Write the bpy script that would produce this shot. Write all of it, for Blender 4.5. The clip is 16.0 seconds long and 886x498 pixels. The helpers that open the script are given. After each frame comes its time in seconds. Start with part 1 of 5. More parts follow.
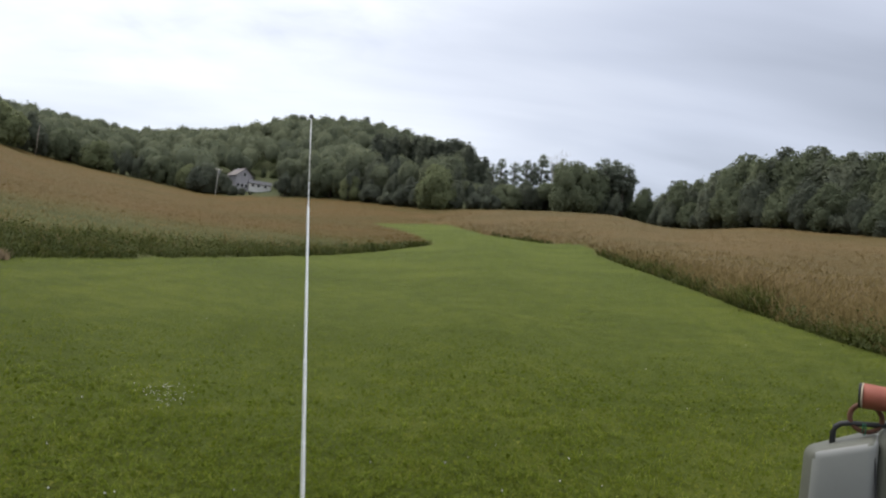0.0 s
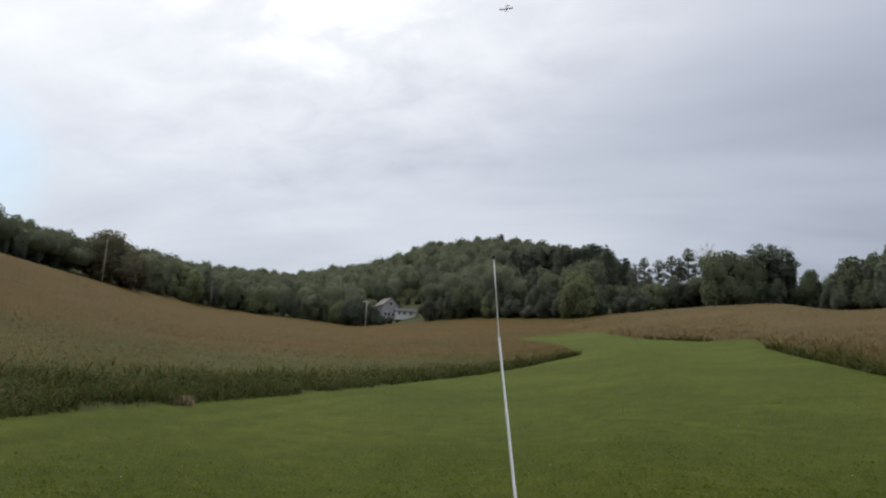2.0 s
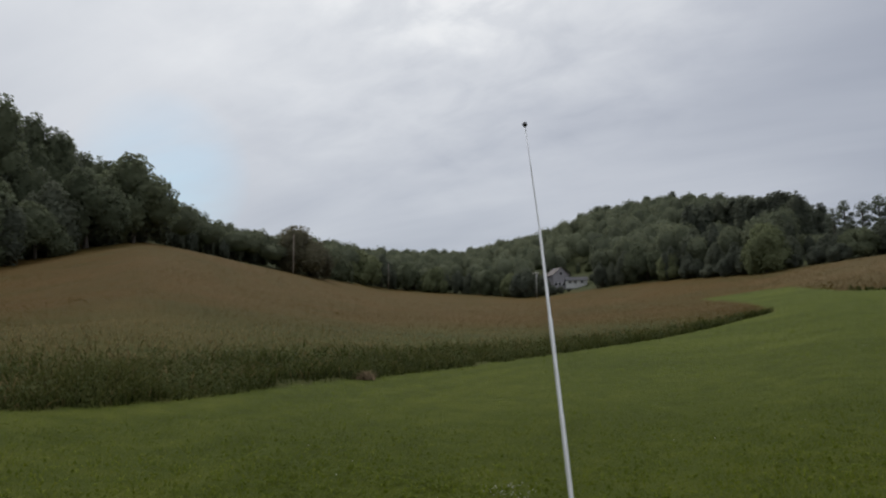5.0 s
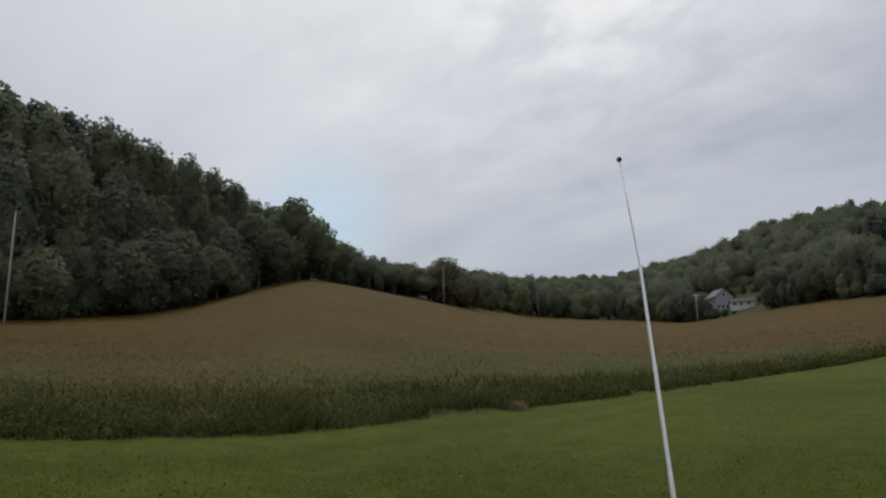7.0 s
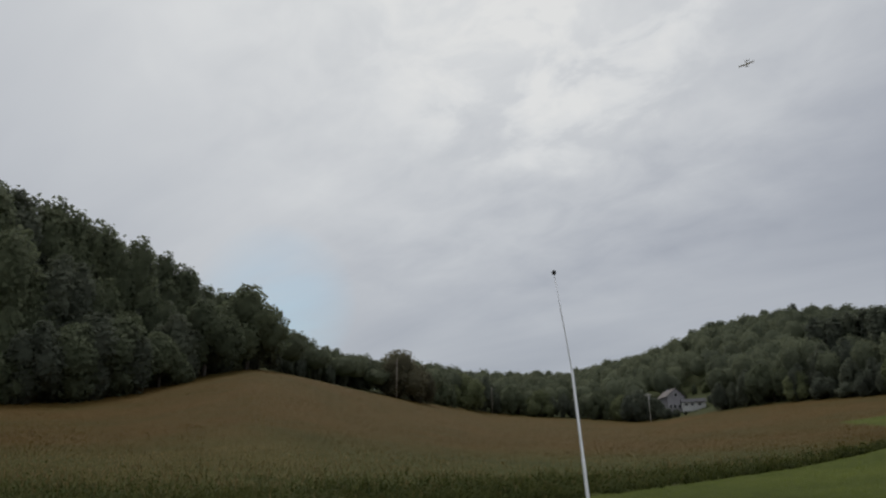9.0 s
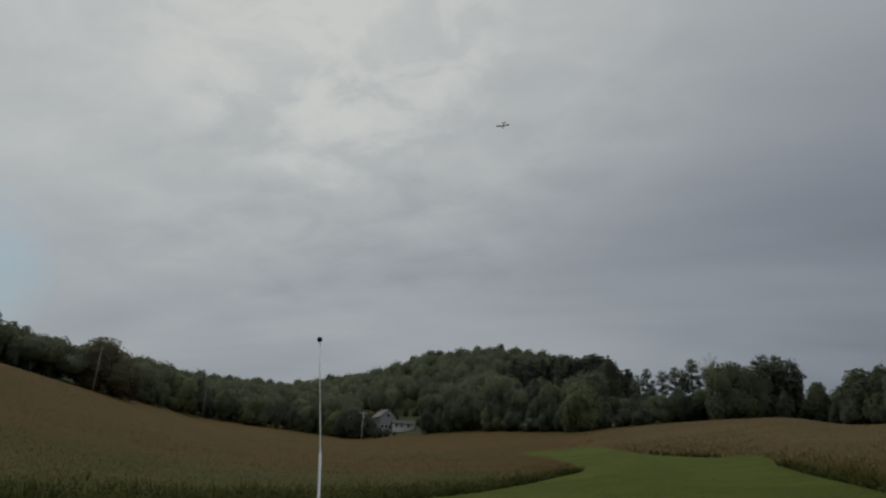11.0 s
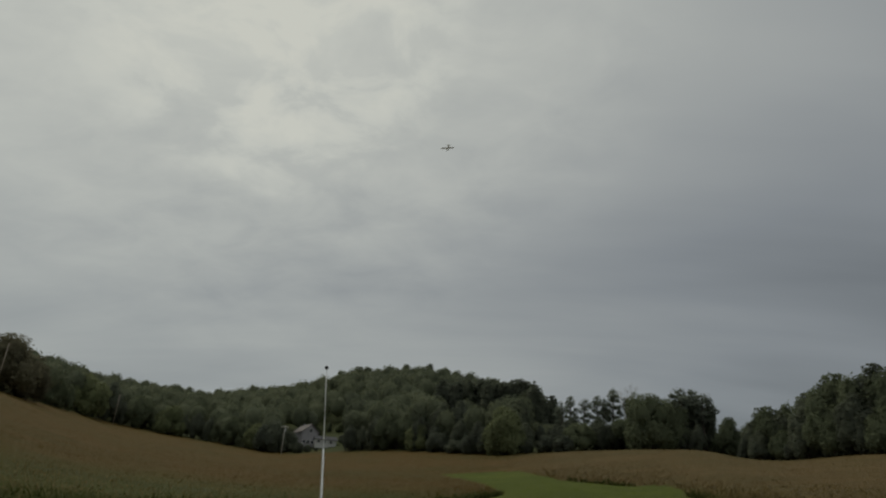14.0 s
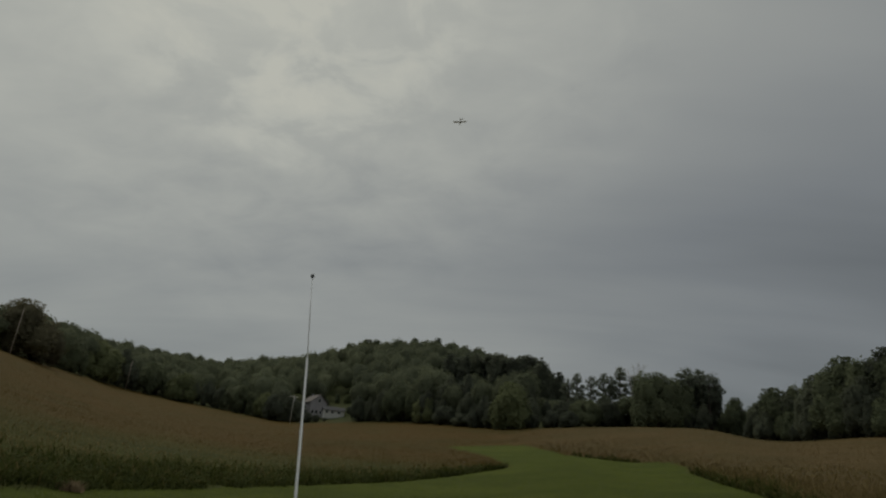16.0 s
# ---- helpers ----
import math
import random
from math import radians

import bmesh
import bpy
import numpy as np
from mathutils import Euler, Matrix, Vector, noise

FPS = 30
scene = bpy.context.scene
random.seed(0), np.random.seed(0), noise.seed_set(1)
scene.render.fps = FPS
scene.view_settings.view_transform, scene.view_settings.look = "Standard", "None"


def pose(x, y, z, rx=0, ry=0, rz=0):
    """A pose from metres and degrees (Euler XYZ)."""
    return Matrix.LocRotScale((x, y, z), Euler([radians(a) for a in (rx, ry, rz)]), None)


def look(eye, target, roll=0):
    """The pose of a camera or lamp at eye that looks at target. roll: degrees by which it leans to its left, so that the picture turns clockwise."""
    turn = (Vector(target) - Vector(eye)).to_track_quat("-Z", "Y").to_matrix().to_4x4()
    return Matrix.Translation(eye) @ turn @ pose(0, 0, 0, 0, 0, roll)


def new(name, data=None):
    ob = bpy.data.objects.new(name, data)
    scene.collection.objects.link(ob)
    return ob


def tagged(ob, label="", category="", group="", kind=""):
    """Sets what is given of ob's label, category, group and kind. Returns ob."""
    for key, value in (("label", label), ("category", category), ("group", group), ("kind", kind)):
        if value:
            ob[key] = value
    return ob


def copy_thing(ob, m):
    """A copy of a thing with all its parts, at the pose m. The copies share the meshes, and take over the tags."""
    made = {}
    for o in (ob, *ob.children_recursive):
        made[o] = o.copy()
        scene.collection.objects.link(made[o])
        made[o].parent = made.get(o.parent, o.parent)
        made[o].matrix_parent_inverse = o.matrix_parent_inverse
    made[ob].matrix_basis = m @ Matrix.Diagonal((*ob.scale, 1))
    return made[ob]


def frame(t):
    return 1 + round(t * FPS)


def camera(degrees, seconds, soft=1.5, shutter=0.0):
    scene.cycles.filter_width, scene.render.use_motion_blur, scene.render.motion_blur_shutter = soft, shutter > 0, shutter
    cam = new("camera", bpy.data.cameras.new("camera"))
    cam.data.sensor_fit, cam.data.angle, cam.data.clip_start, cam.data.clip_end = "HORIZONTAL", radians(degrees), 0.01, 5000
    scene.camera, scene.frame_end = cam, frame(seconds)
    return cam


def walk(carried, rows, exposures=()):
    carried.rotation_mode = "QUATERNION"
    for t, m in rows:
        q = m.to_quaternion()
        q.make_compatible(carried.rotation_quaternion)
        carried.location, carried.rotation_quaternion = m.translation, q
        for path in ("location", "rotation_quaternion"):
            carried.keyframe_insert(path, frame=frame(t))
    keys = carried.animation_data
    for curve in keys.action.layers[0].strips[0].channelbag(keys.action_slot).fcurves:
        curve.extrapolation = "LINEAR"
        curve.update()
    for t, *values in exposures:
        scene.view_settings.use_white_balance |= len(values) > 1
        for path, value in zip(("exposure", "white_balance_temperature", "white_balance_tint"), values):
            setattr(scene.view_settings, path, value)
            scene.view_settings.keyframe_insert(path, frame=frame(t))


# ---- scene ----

# ---------------------------------------------------------------- camera
cam = camera(68.1, 16.0, soft=2.25)
PATH = [
    (0.0, -0.069, -0.042, 1.684, 1.97, -6.76, 0.33),
    (0.5, -0.087, -0.049, 1.688, 4.45, -5.20, 4.20),
    (1.0, -0.086, -0.059, 1.705, 8.89, -2.86, 5.58),
    (1.5, -0.104, -0.076, 1.694, 11.18, -1.87, 9.05),
    (2.0, -0.115, -0.115, 1.691, 11.01, -1.83, 13.26),
    (2.5, -0.100, -0.180, 1.660, 10.56, -1.91, 16.39),
    (3.0, -0.023, -0.290, 1.542, 9.83, -1.98, 18.99),
    (5.5, -0.024, 0.177, 1.645, 8.52, 0.79, 32.21),
    (6.0, -0.009, 0.172, 1.649, 10.28, 0.28, 36.75),
    (6.5, 0.003, 0.171, 1.648, 11.56, 1.84, 39.55),
    (7.0, 0.017, 0.164, 1.646, 11.19, 1.33, 41.47),
    (7.5, 0.028, 0.154, 1.643, 11.60, 1.59, 42.35),
    (8.0, 0.054, 0.100, 1.622, 13.67, 0.69, 41.69),
    (8.5, 0.045, 0.115, 1.637, 16.19, 1.14, 40.19),
    (9.0, 0.066, 0.111, 1.639, 19.18, 0.57, 37.32),
    (9.5, 0.079, 0.111, 1.636, 21.80, -1.39, 31.75),
    (10.0, 0.005, 0.218, 1.654, 22.29, -1.74, 24.27),
    (12.5, 0.036, -0.037, 1.759, 18.79, -3.82, 6.38),
    (13.0, 0.007, -0.057, 1.734, 19.70, -4.17, 6.02),
    (13.5, 0.007, -0.081, 1.710, 21.05, -3.82, 6.27),
    (14.0, 0.019, -0.128, 1.669, 22.45, -3.93, 6.52),
    (14.5, 0.061, -0.213, 1.585, 23.19, -4.07, 7.01),
    (15.0, 0.058, -0.191, 1.571, 22.96, -4.22, 7.15),
    (15.5, 0.056, -0.137, 1.556, 22.14, -4.47, 7.26),
    (16.0, 0.042, -0.060, 1.601, 20.25, -5.31, 6.95),
]
EXPOSURES = [(0.0, 0.45, 6500, 10), (0.5, 0.30, 6500, 10), (1.5, 0.05, 6500, 10), (3.0, -0.26, 6500, 10), (5.5, -0.44, 6500, 10), (7.0, -0.49, 6500, 10), (9.0, -0.71, 6550, 9), (10.0, -1.02, 6500, 8),
             (12.5, -1.10, 7000, 2), (14.5, -1.09, 7050, 2), (16.0, -1.37, 7150, 2)]
walk(cam, [(t, pose(x, y, z, 90 + p, r, w)) for t, x, y, z, p, r, w in PATH], EXPOSURES)

# ---------------------------------------------------------------- sky and sun
SUN_AZ, SUN_EL = 52.0, 58.0          # heading to the left of +y, height


def link(nt, a, b):
    nt.links.new(a, b)


def node(nt, kind, **props):
    n = nt.nodes.new(kind)
    for key, value in props.items():
        if key == "op":
            n.operation = value
        elif key == "blend":
            n.blend_type = value
        elif key == "dtype":
            n.data_type = value
    return n


def maths(nt, op, a, b=None):
    n = node(nt, "ShaderNodeMath", op=op)
    for i, v in enumerate((a, b)):
        if v is None:
            continue
        if isinstance(v, (int, float)):
            n.inputs[i].default_value = v
        else:
            link(nt, v, n.inputs[i])
    return n.outputs[0]


def noise_tex(nt, vec, scale, detail=4.0, rough=0.55, distort=0.0):
    n = nt.nodes.new("ShaderNodeTexNoise")
    n.inputs["Scale"].default_value, n.inputs["Detail"].default_value = scale, detail
    n.inputs["Roughness"].default_value, n.inputs["Distortion"].default_value = rough, distort
    if vec is not None:
        link(nt, vec, n.inputs["Vector"])
    return n.outputs["Fac"]


def ramp(nt, fac, stops):
    n = nt.nodes.new("ShaderNodeValToRGB")
    el = n.color_ramp.elements
    el[0].position, el[0].color = stops[0][0], (*stops[0][1], 1)
    el[1].position, el[1].color = stops[-1][0], (*stops[-1][1], 1)
    for p, c in stops[1:-1]:
        e = el.new(p)
        e.color = (*c, 1)
    link(nt, fac, n.inputs[0])
    return n.outputs[0]


def mixc(nt, fac, a, b, blend="MIX"):
    n = nt.nodes.new("ShaderNodeMix")
    n.data_type, n.blend_type = "RGBA", blend
    for sock, v in ((n.inputs[0], fac), (n.inputs[6], a), (n.inputs[7], b)):
        if isinstance(v, (int, float)):
            sock.default_value = v
        elif isinstance(v, tuple):
            sock.default_value = (*v, 1)
        else:
            link(nt, v, sock)
    return n.outputs[2]


world = bpy.data.worlds.new("overcast_sky")
scene.world = world
world.use_nodes = True
nt = world.node_tree
nt.nodes.clear()
coord = nt.nodes.new("ShaderNodeTexCoord").outputs["Generated"]
sep = nt.nodes.new("ShaderNodeSeparateXYZ")
link(nt, coord, sep.inputs[0])
lift = maths(nt, "ADD", maths(nt, "MAXIMUM", sep.outputs[2], 0.0), 0.24)
flat = nt.nodes.new("ShaderNodeCombineXYZ")
link(nt, maths(nt, "DIVIDE", sep.outputs[0], lift), flat.inputs[0])
link(nt, maths(nt, "DIVIDE", sep.outputs[1], lift), flat.inputs[1])


def heading(az, el):
    a, e = radians(az), radians(el)
    return Vector((-math.sin(a) * math.cos(e), math.cos(a) * math.cos(e), math.sin(e)))


def towards(way):
    """Cosine of the angle between a direction of the sky and this one."""
    n = nt.nodes.new("ShaderNodeVectorMath")
    n.operation = "DOT_PRODUCT"
    link(nt, coord, n.inputs[0])
    n.inputs[1].default_value = way
    return n.outputs["Value"]


def stretched(sx, sy, turn):
    n = nt.nodes.new("ShaderNodeMapping")
    n.inputs["Scale"].default_value, n.inputs["Rotation"].default_value = (sx, sy, 1.0), (0, 0, radians(turn))
    link(nt, flat.outputs[0], n.inputs[0])
    return n.outputs[0]


def swing(fac, size):
    return maths(nt, "MULTIPLY", maths(nt, "SUBTRACT", fac, 0.5), size)


def within(way, wide, soft):
    """1 inside a cone round a direction, falling off softly."""
    edge = math.cos(radians(wide + soft))
    n = maths(nt, "DIVIDE", maths(nt, "SUBTRACT", towards(way), edge), math.cos(radians(max(wide - soft, 0))) - edge)
    return maths(nt, "MINIMUM", maths(nt, "MAXIMUM", n, 0.0), 1.0)


sun_dir = heading(SUN_AZ, SUN_EL)
# the layer thins towards the hidden sun, thickens over the open valley, and lies in long smooth rolls
side = towards(heading(55, 0))
cloud = maths(nt, "ADD", maths(nt, "MULTIPLY", maths(nt, "MAXIMUM", side, 0.0), 0.38), maths(nt, "MULTIPLY", maths(nt, "MAXIMUM", maths(nt, "MULTIPLY", side, -1.0), 0.0), 0.40))
cloud = maths(nt, "ADD", cloud, 0.445)
near_sun = maths(nt, "POWER", maths(nt, "MAXIMUM", towards(sun_dir), 0.0), 4.5)
cloud = maths(nt, "ADD", cloud, maths(nt, "MULTIPLY", near_sun, 0.235))
cloud = maths(nt, "ADD", cloud, maths(nt, "MULTIPLY", maths(nt, "MAXIMUM", maths(nt, "SUBTRACT", sep.outputs[2], 0.33), 0.0), 0.68))
cloud = maths(nt, "SUBTRACT", cloud, maths(nt, "MULTIPLY", maths(nt, "MAXIMUM", maths(nt, "SUBTRACT", 0.36, sep.outputs[2]), 0.0), 0.48))
rolls = swing(noise_tex(nt, stretched(0.42, 0.95, -34), 1.25, 3.5, 0.48, 0.5), 0.56)
bands = swing(noise_tex(nt, stretched(0.55, 2.0, -24), 1.5, 5.0, 0.52, 0.35), 0.38)
bands = maths(nt, "MULTIPLY", bands, maths(nt, "ADD", maths(nt, "MULTIPLY", maths(nt, "MAXIMUM", side, 0.0), 0.65), 0.35))
cloud = maths(nt, "ADD", maths(nt, "ADD", cloud, rolls), bands)
# a broken, heaped patch where the layer opens
heap = within(heading(27, 40), 8, 8)
puff = noise_tex(nt, stretched(1.0, 1.25, 20), 6.0, 7.0, 0.56, 0.35)
cloud = maths(nt, "ADD", cloud, maths(nt, "MULTIPLY", maths(nt, "ADD", maths(nt, "MAXIMUM", swing(puff, 2.6), -0.14), 0.27), heap))
wide_heap = within(heading(29, 46), 20, 16)
cloud = maths(nt, "ADD", cloud, maths(nt, "MULTIPLY", maths(nt, "ADD", swing(puff, 0.8), 0.11), wide_heap))
cloud_col = ramp(nt, maths(nt, "MULTIPLY", cloud, 0.66), [(0.2, (0.278, 0.302, 0.367)), (0.33, (0.465, 0.498, 0.592)), (0.46, (0.67, 0.70, 0.780)), (0.60, (0.875, 0.90, 0.955)), (0.80, (1.10, 1.115, 1.14)), (1.0, (1.22, 1.22, 1.22))])
sky = nt.nodes.new("ShaderNodeTexSky")
sky.sky_type, sky.sun_disc = "NISHITA", False
sky.sun_elevation, sky.sun_rotation = radians(SUN_EL), radians(-SUN_AZ)
blue = mixc(nt, 1.0, sky.outputs[0], (0.16, 0.182, 0.165), "MULTIPLY")
# a low gap by the wood lets the blue through
gap = maths(nt, "MULTIPLY", within(heading(52, 14), 2, 5), noise_tex(nt, stretched(0.8, 1.4, -24), 2.4, 5.0, 0.6, 0.3))
whole = mixc(nt, maths(nt, "SUBTRACT", 0.94, maths(nt, "MULTIPLY", gap, 0.8)), blue, cloud_col)
bg = nt.nodes.new("ShaderNodeBackground")
bg.inputs["Strength"].default_value = 1.0
link(nt, whole, bg.inputs[0])
out = nt.nodes.new("ShaderNodeOutputWorld")
link(nt, bg.outputs[0], out.inputs[0])

sun_data = bpy.data.lights.new("sun", "SUN")
sun_data.energy, sun_data.angle, sun_data.color = 1.3, radians(25), (1.0, 0.96, 0.9)
sun = new("sun", sun_data)
sun.matrix_world = look(sun_dir * 100, (0, 0, 0))


# ---------------------------------------------------------------- materials
def material(name, stops, scale=1.0, detail=5.0, rough=0.8, bump=0.0, bump_scale=None, metal=0.0, spots=None, random_per="", coords="Object", spread=0.35, transl=0.0, spec=0.3):
    """A surface whose colour runs through stops by noise of the given scale, with a second, larger variation."""
    m = bpy.data.materials.new(name)
    m.use_nodes = True
    t = m.node_tree
    t.nodes.clear()
    o = t.nodes.new("ShaderNodeOutputMaterial")
    b = t.nodes.new("ShaderNodeBsdfPrincipled")
    co = t.nodes.new("ShaderNodeTexCoord").outputs[coords]
    f1 = noise_tex(t, co, scale, detail, 0.6)
    f2 = noise_tex(t, co, scale * 0.13, 3.0, 0.5)
    fac = maths(t, "ADD", maths(t, "MULTIPLY", f1, 0.6), maths(t, "MULTIPLY", f2, 0.4))
    if random_per:
        src = t.nodes.new("ShaderNodeNewGeometry").outputs["Random Per Island"] if "island" in random_per else None
        if src is not None:
            fac = maths(t, "ADD", fac, maths(t, "MULTIPLY", maths(t, "SUBTRACT", src, 0.5), spread))
        if "object" in random_per:
            src = t.nodes.new("ShaderNodeObjectInfo").outputs["Random"]
            fac = maths(t, "ADD", fac, maths(t, "MULTIPLY", maths(t, "SUBTRACT", src, 0.5), 0.3))
    col = ramp(t, fac, stops)
    link(t, col, b.inputs["Base Color"])
    b.inputs["Roughness"].default_value, b.inputs["Metallic"].default_value = rough, metal
    b.inputs["Specular IOR Level"].default_value = spec
    if bump:
        bn = t.nodes.new("ShaderNodeBump")
        bn.inputs["Strength"].default_value, bn.inputs["Distance"].default_value = bump, 0.02
        link(t, noise_tex(t, co, bump_scale or scale * 4, 4.0, 0.6), bn.inputs["Height"])
        link(t, bn.outputs[0], b.inputs["Normal"])
    if transl:
        tr = t.nodes.new("ShaderNodeBsdfTranslucent")
        link(t, col, tr.inputs[0])
        mx = t.nodes.new("ShaderNodeMixShader")
        mx.inputs[0].default_value = transl
        link(t, b.outputs[0], mx.inputs[1])
        link(t, tr.outputs[0], mx.inputs[2])
        link(t, mx.outputs[0], o.inputs[0])
    else:
        link(t, b.outputs[0], o.inputs[0])
    return m


# foliage colours are lifted and greyed, with some distance haze painted in
LEAF = material("leaf_green", [(0.25, (0.108, 0.127, 0.080)), (0.5, (0.147, 0.170, 0.104)), (0.75, (0.196, 0.220, 0.132))], 0.25, rough=0.7, random_per="island object", spread=0.16, spec=0.06, transl=0.5)
LEAF_LIGHT = material("leaf_pale_green", [(0.25, (0.140, 0.160, 0.082)), (0.5, (0.190, 0.214, 0.110)), (0.75, (0.250, 0.270, 0.140))], 0.3, rough=0.7, random_per="island object", spread=0.16, spec=0.06, transl=0.42)
LEAF_DARK = material("leaf_dark_green", [(0.25, (0.100, 0.114, 0.088)), (0.5, (0.140, 0.157, 0.116)), (0.75, (0.186, 0.204, 0.142))], 0.25, rough=0.75, random_per="island object", spread=0.14, spec=0.06, transl=0.5)
LEAF_BROWN = material("leaf_bronze_green", [(0.25, (0.125, 0.118, 0.080)), (0.5, (0.172, 0.162, 0.104)), (0.75, (0.225, 0.208, 0.132))], 0.25, rough=0.75, random_per="island object", spread=0.2, spec=0.06, transl=0.5)
NEEDLE = material("pine_needle", [(0.25, (0.127, 0.147, 0.122)), (0.5, (0.175, 0.199, 0.152)), (0.75, (0.224, 0.248, 0.177))], 0.4, rough=0.75, random_per="island object", spread=0.14, spec=0.06, transl=0.35)
FOREST = material("forest_leaf", [(0.28, (0.110, 0.126, 0.085)), (0.5, (0.153, 0.173, 0.111)), (0.72, (0.208, 0.226, 0.139))], 0.06, rough=0.8, random_per="island", spread=0.24, spec=0.06, transl=0.5)
BARK = material("bark", [(0.3, (0.05, 0.042, 0.034)), (0.7, (0.14, 0.12, 0.10))], 3.0, bump=0.5)
POLE_WOOD = material("weathered_pole_wood", [(0.3, (0.29, 0.24, 0.19)), (0.7, (0.45, 0.39, 0.33))], 4.0, bump=0.3)
METAL_GREY = material("grey_painted_metal", [(0.3, (0.30, 0.31, 0.32)), (0.7, (0.42, 0.43, 0.44))], 3.0, rough=0.45, metal=0.2)


# ---------------------------------------------------------------- lie of the land
# Controls by heading (degrees to the left of +y): distance and height angle of the mown edge, the field's brow and the hills.
EYE = 1.65
EDGE_AZ = [-180, -120, -75, -50, -34, -27, -23, -19, -15, -12.6, -8, -3, 0, 1.7, 6, 10, 18, 27, 35, 42, 50, 58, 66, 75, 90, 140]
EDGE_R = [14, 11, 9, 9.5, 11, 14.5, 18, 24, 35, 50, 70, 68, 57, 52, 44, 36, 25, 19, 15.5, 13.5, 12, 11, 10.5, 10.5, 11, 14]
EDGE_EL = [-6, -6, -5, -4, -2.3, -0.8, 0.25, 1.35, 2.3, 3.0, 3.4, 3.5, 2.8, 2.2, 1.15, 0.35, -0.8, -1.9, -2.7, -3.3, -4.1, -4.35, -4.1, -3.5, -3.5, -5]
BROW_AZ = [-180, -75, -34, -25, -20, -17, -14, -8, -2, 2, 8, 12, 15.6, 20, 27, 33, 38, 42, 48, 53, 57, 62, 66, 75, 100, 140]
BROW_R = [150, 80, 110, 130, 150, 160, 150, 160, 165, 170, 190, 210, 225, 240, 270, 290, 220, 180, 145, 125, 115, 102, 95, 88, 80, 120]
BROW_EL = [4, 5, 6.6, 6.8, 6.1, 6.0, 6.7, 6.55, 6.0, 5.5, 5.3, 5.1, 4.7, 4.1, 4.6, 5.1, 6.0, 6.75, 8.1, 9.1, 8.4, 6.9, 6.1, 5.4, 6, 5]
HILL_AZ = [-180, -120, -60, -33, -27, -22, -17, -10, -5, 0, 5, 10, 16, 20, 27, 33, 39, 45, 50, 54, 60, 66, 75, 100, 140]
HILL_R = [300, 200, 160, 160, 180, 200, 300, 300, 300, 400, 430, 450, 450, 450, 450, 420, 330, 250, 220, 170, 155, 150, 150, 150, 250]
HILL_EL = [5, 6, 8, 8.2, 7.2, 6.2, 4.4, 4.9, 5.6, 7.9, 9.2, 9.7, 8.8, 7.4, 6.4, 6.5, 6.6, 6.7, 7.2, 9.0, 11.0, 13.0, 14.2, 14, 8]


def around(az, values, soft=1.6):
    """A smooth closed function of the heading, given by a few controls: values at every quarter degree from -180."""
    grid = np.arange(-180, 180, 0.25)
    v = np.interp(grid, az, values, period=360)
    k = np.exp(-0.5 * (np.arange(-24, 25) * 0.25 / soft) ** 2)
    return np.convolve(np.concatenate([v[-24:], v, v[:24]]), k / k.sum(), mode="valid")


R1, E1 = around(EDGE_AZ, EDGE_R, 0.8), around(EDGE_AZ, EDGE_EL, 0.8)
R2, E2 = around(BROW_AZ, BROW_R), around(BROW_AZ, BROW_EL, 1.2)
R3, E3 = around(HILL_AZ, HILL_R), around(HILL_AZ, HILL_EL)
Z1 = EYE + R1 * np.tan(np.radians(E1))
Z2 = EYE - 0.8 + R2 * np.tan(np.radians(E2))
Z3 = EYE + R3 * np.tan(np.radians(E3))


def pick(table, az):
    i = (np.asarray(az, float) + 180) % 360 * 4
    a = np.floor(i).astype(int) % 1440
    return table[a] * (1 - (i - np.floor(i))) + table[(a + 1) % 1440] * (i - np.floor(i))


def height(az, r):
    """Ground height at a heading and distance: a monotone cubic through the four controls."""
    az, r = np.broadcast_arrays(np.asarray(az, float), np.asarray(r, float))
    xs = np.stack([np.zeros_like(r), pick(R1, az), pick(R2, az), pick(R3, az), np.full_like(r, 1100.0), np.full_like(r, 4000.0)])
    ys = np.stack([np.zeros_like(r), pick(Z1, az), pick(Z2, az), pick(Z3, az), pick(Z3, az) * 0.85, np.full_like(r, 25.0)])
    h = np.diff(xs, axis=0)
    s = np.diff(ys, axis=0) / h
    m = np.zeros_like(xs)
    m[0] = s[0]
    for i in range(1, 5):
        w1, w2 = 2 * h[i] + h[i - 1], h[i] + 2 * h[i - 1]
        a, b = s[i - 1], s[i]
        ok = a * b > 0
        m[i] = np.where(ok, (w1 + w2) / np.where(ok, w1 / np.where(ok, a, 1) + w2 / np.where(ok, b, 1), 1), 0)
    z = np.zeros_like(r)
    for i in range(5):
        t = np.clip((r - xs[i]) / h[i], 0, 1)
        v = ys[i] * (1 + 2 * t) * (1 - t) ** 2 + h[i] * m[i] * t * (1 - t) ** 2 + ys[i + 1] * t * t * (3 - 2 * t) + h[i] * m[i + 1] * t * t * (t - 1)
        z = np.where((r >= xs[i]) & (r <= xs[i + 1]), v, z)
    return z


def polar(x, y):
    return np.degrees(np.arctan2(-np.asarray(x), np.asarray(y))), np.hypot(x, y)


def ground_z(x, y):
    az, r = polar(x, y)
    return float(height(az, r))


def at(az, r):
    """x, y, z on the ground."""
    a = np.radians(az)
    x, y = -r * np.sin(a), r * np.cos(a)
    return x, y, height(az, r)


STRIP_AZ = [-13, -11.2, -8, -3, -1.2, 0, 1.7, 4, 6.8]
STRIP_FAR = [50, 66, 71, 72, 84, 96, 104, 106, 104]


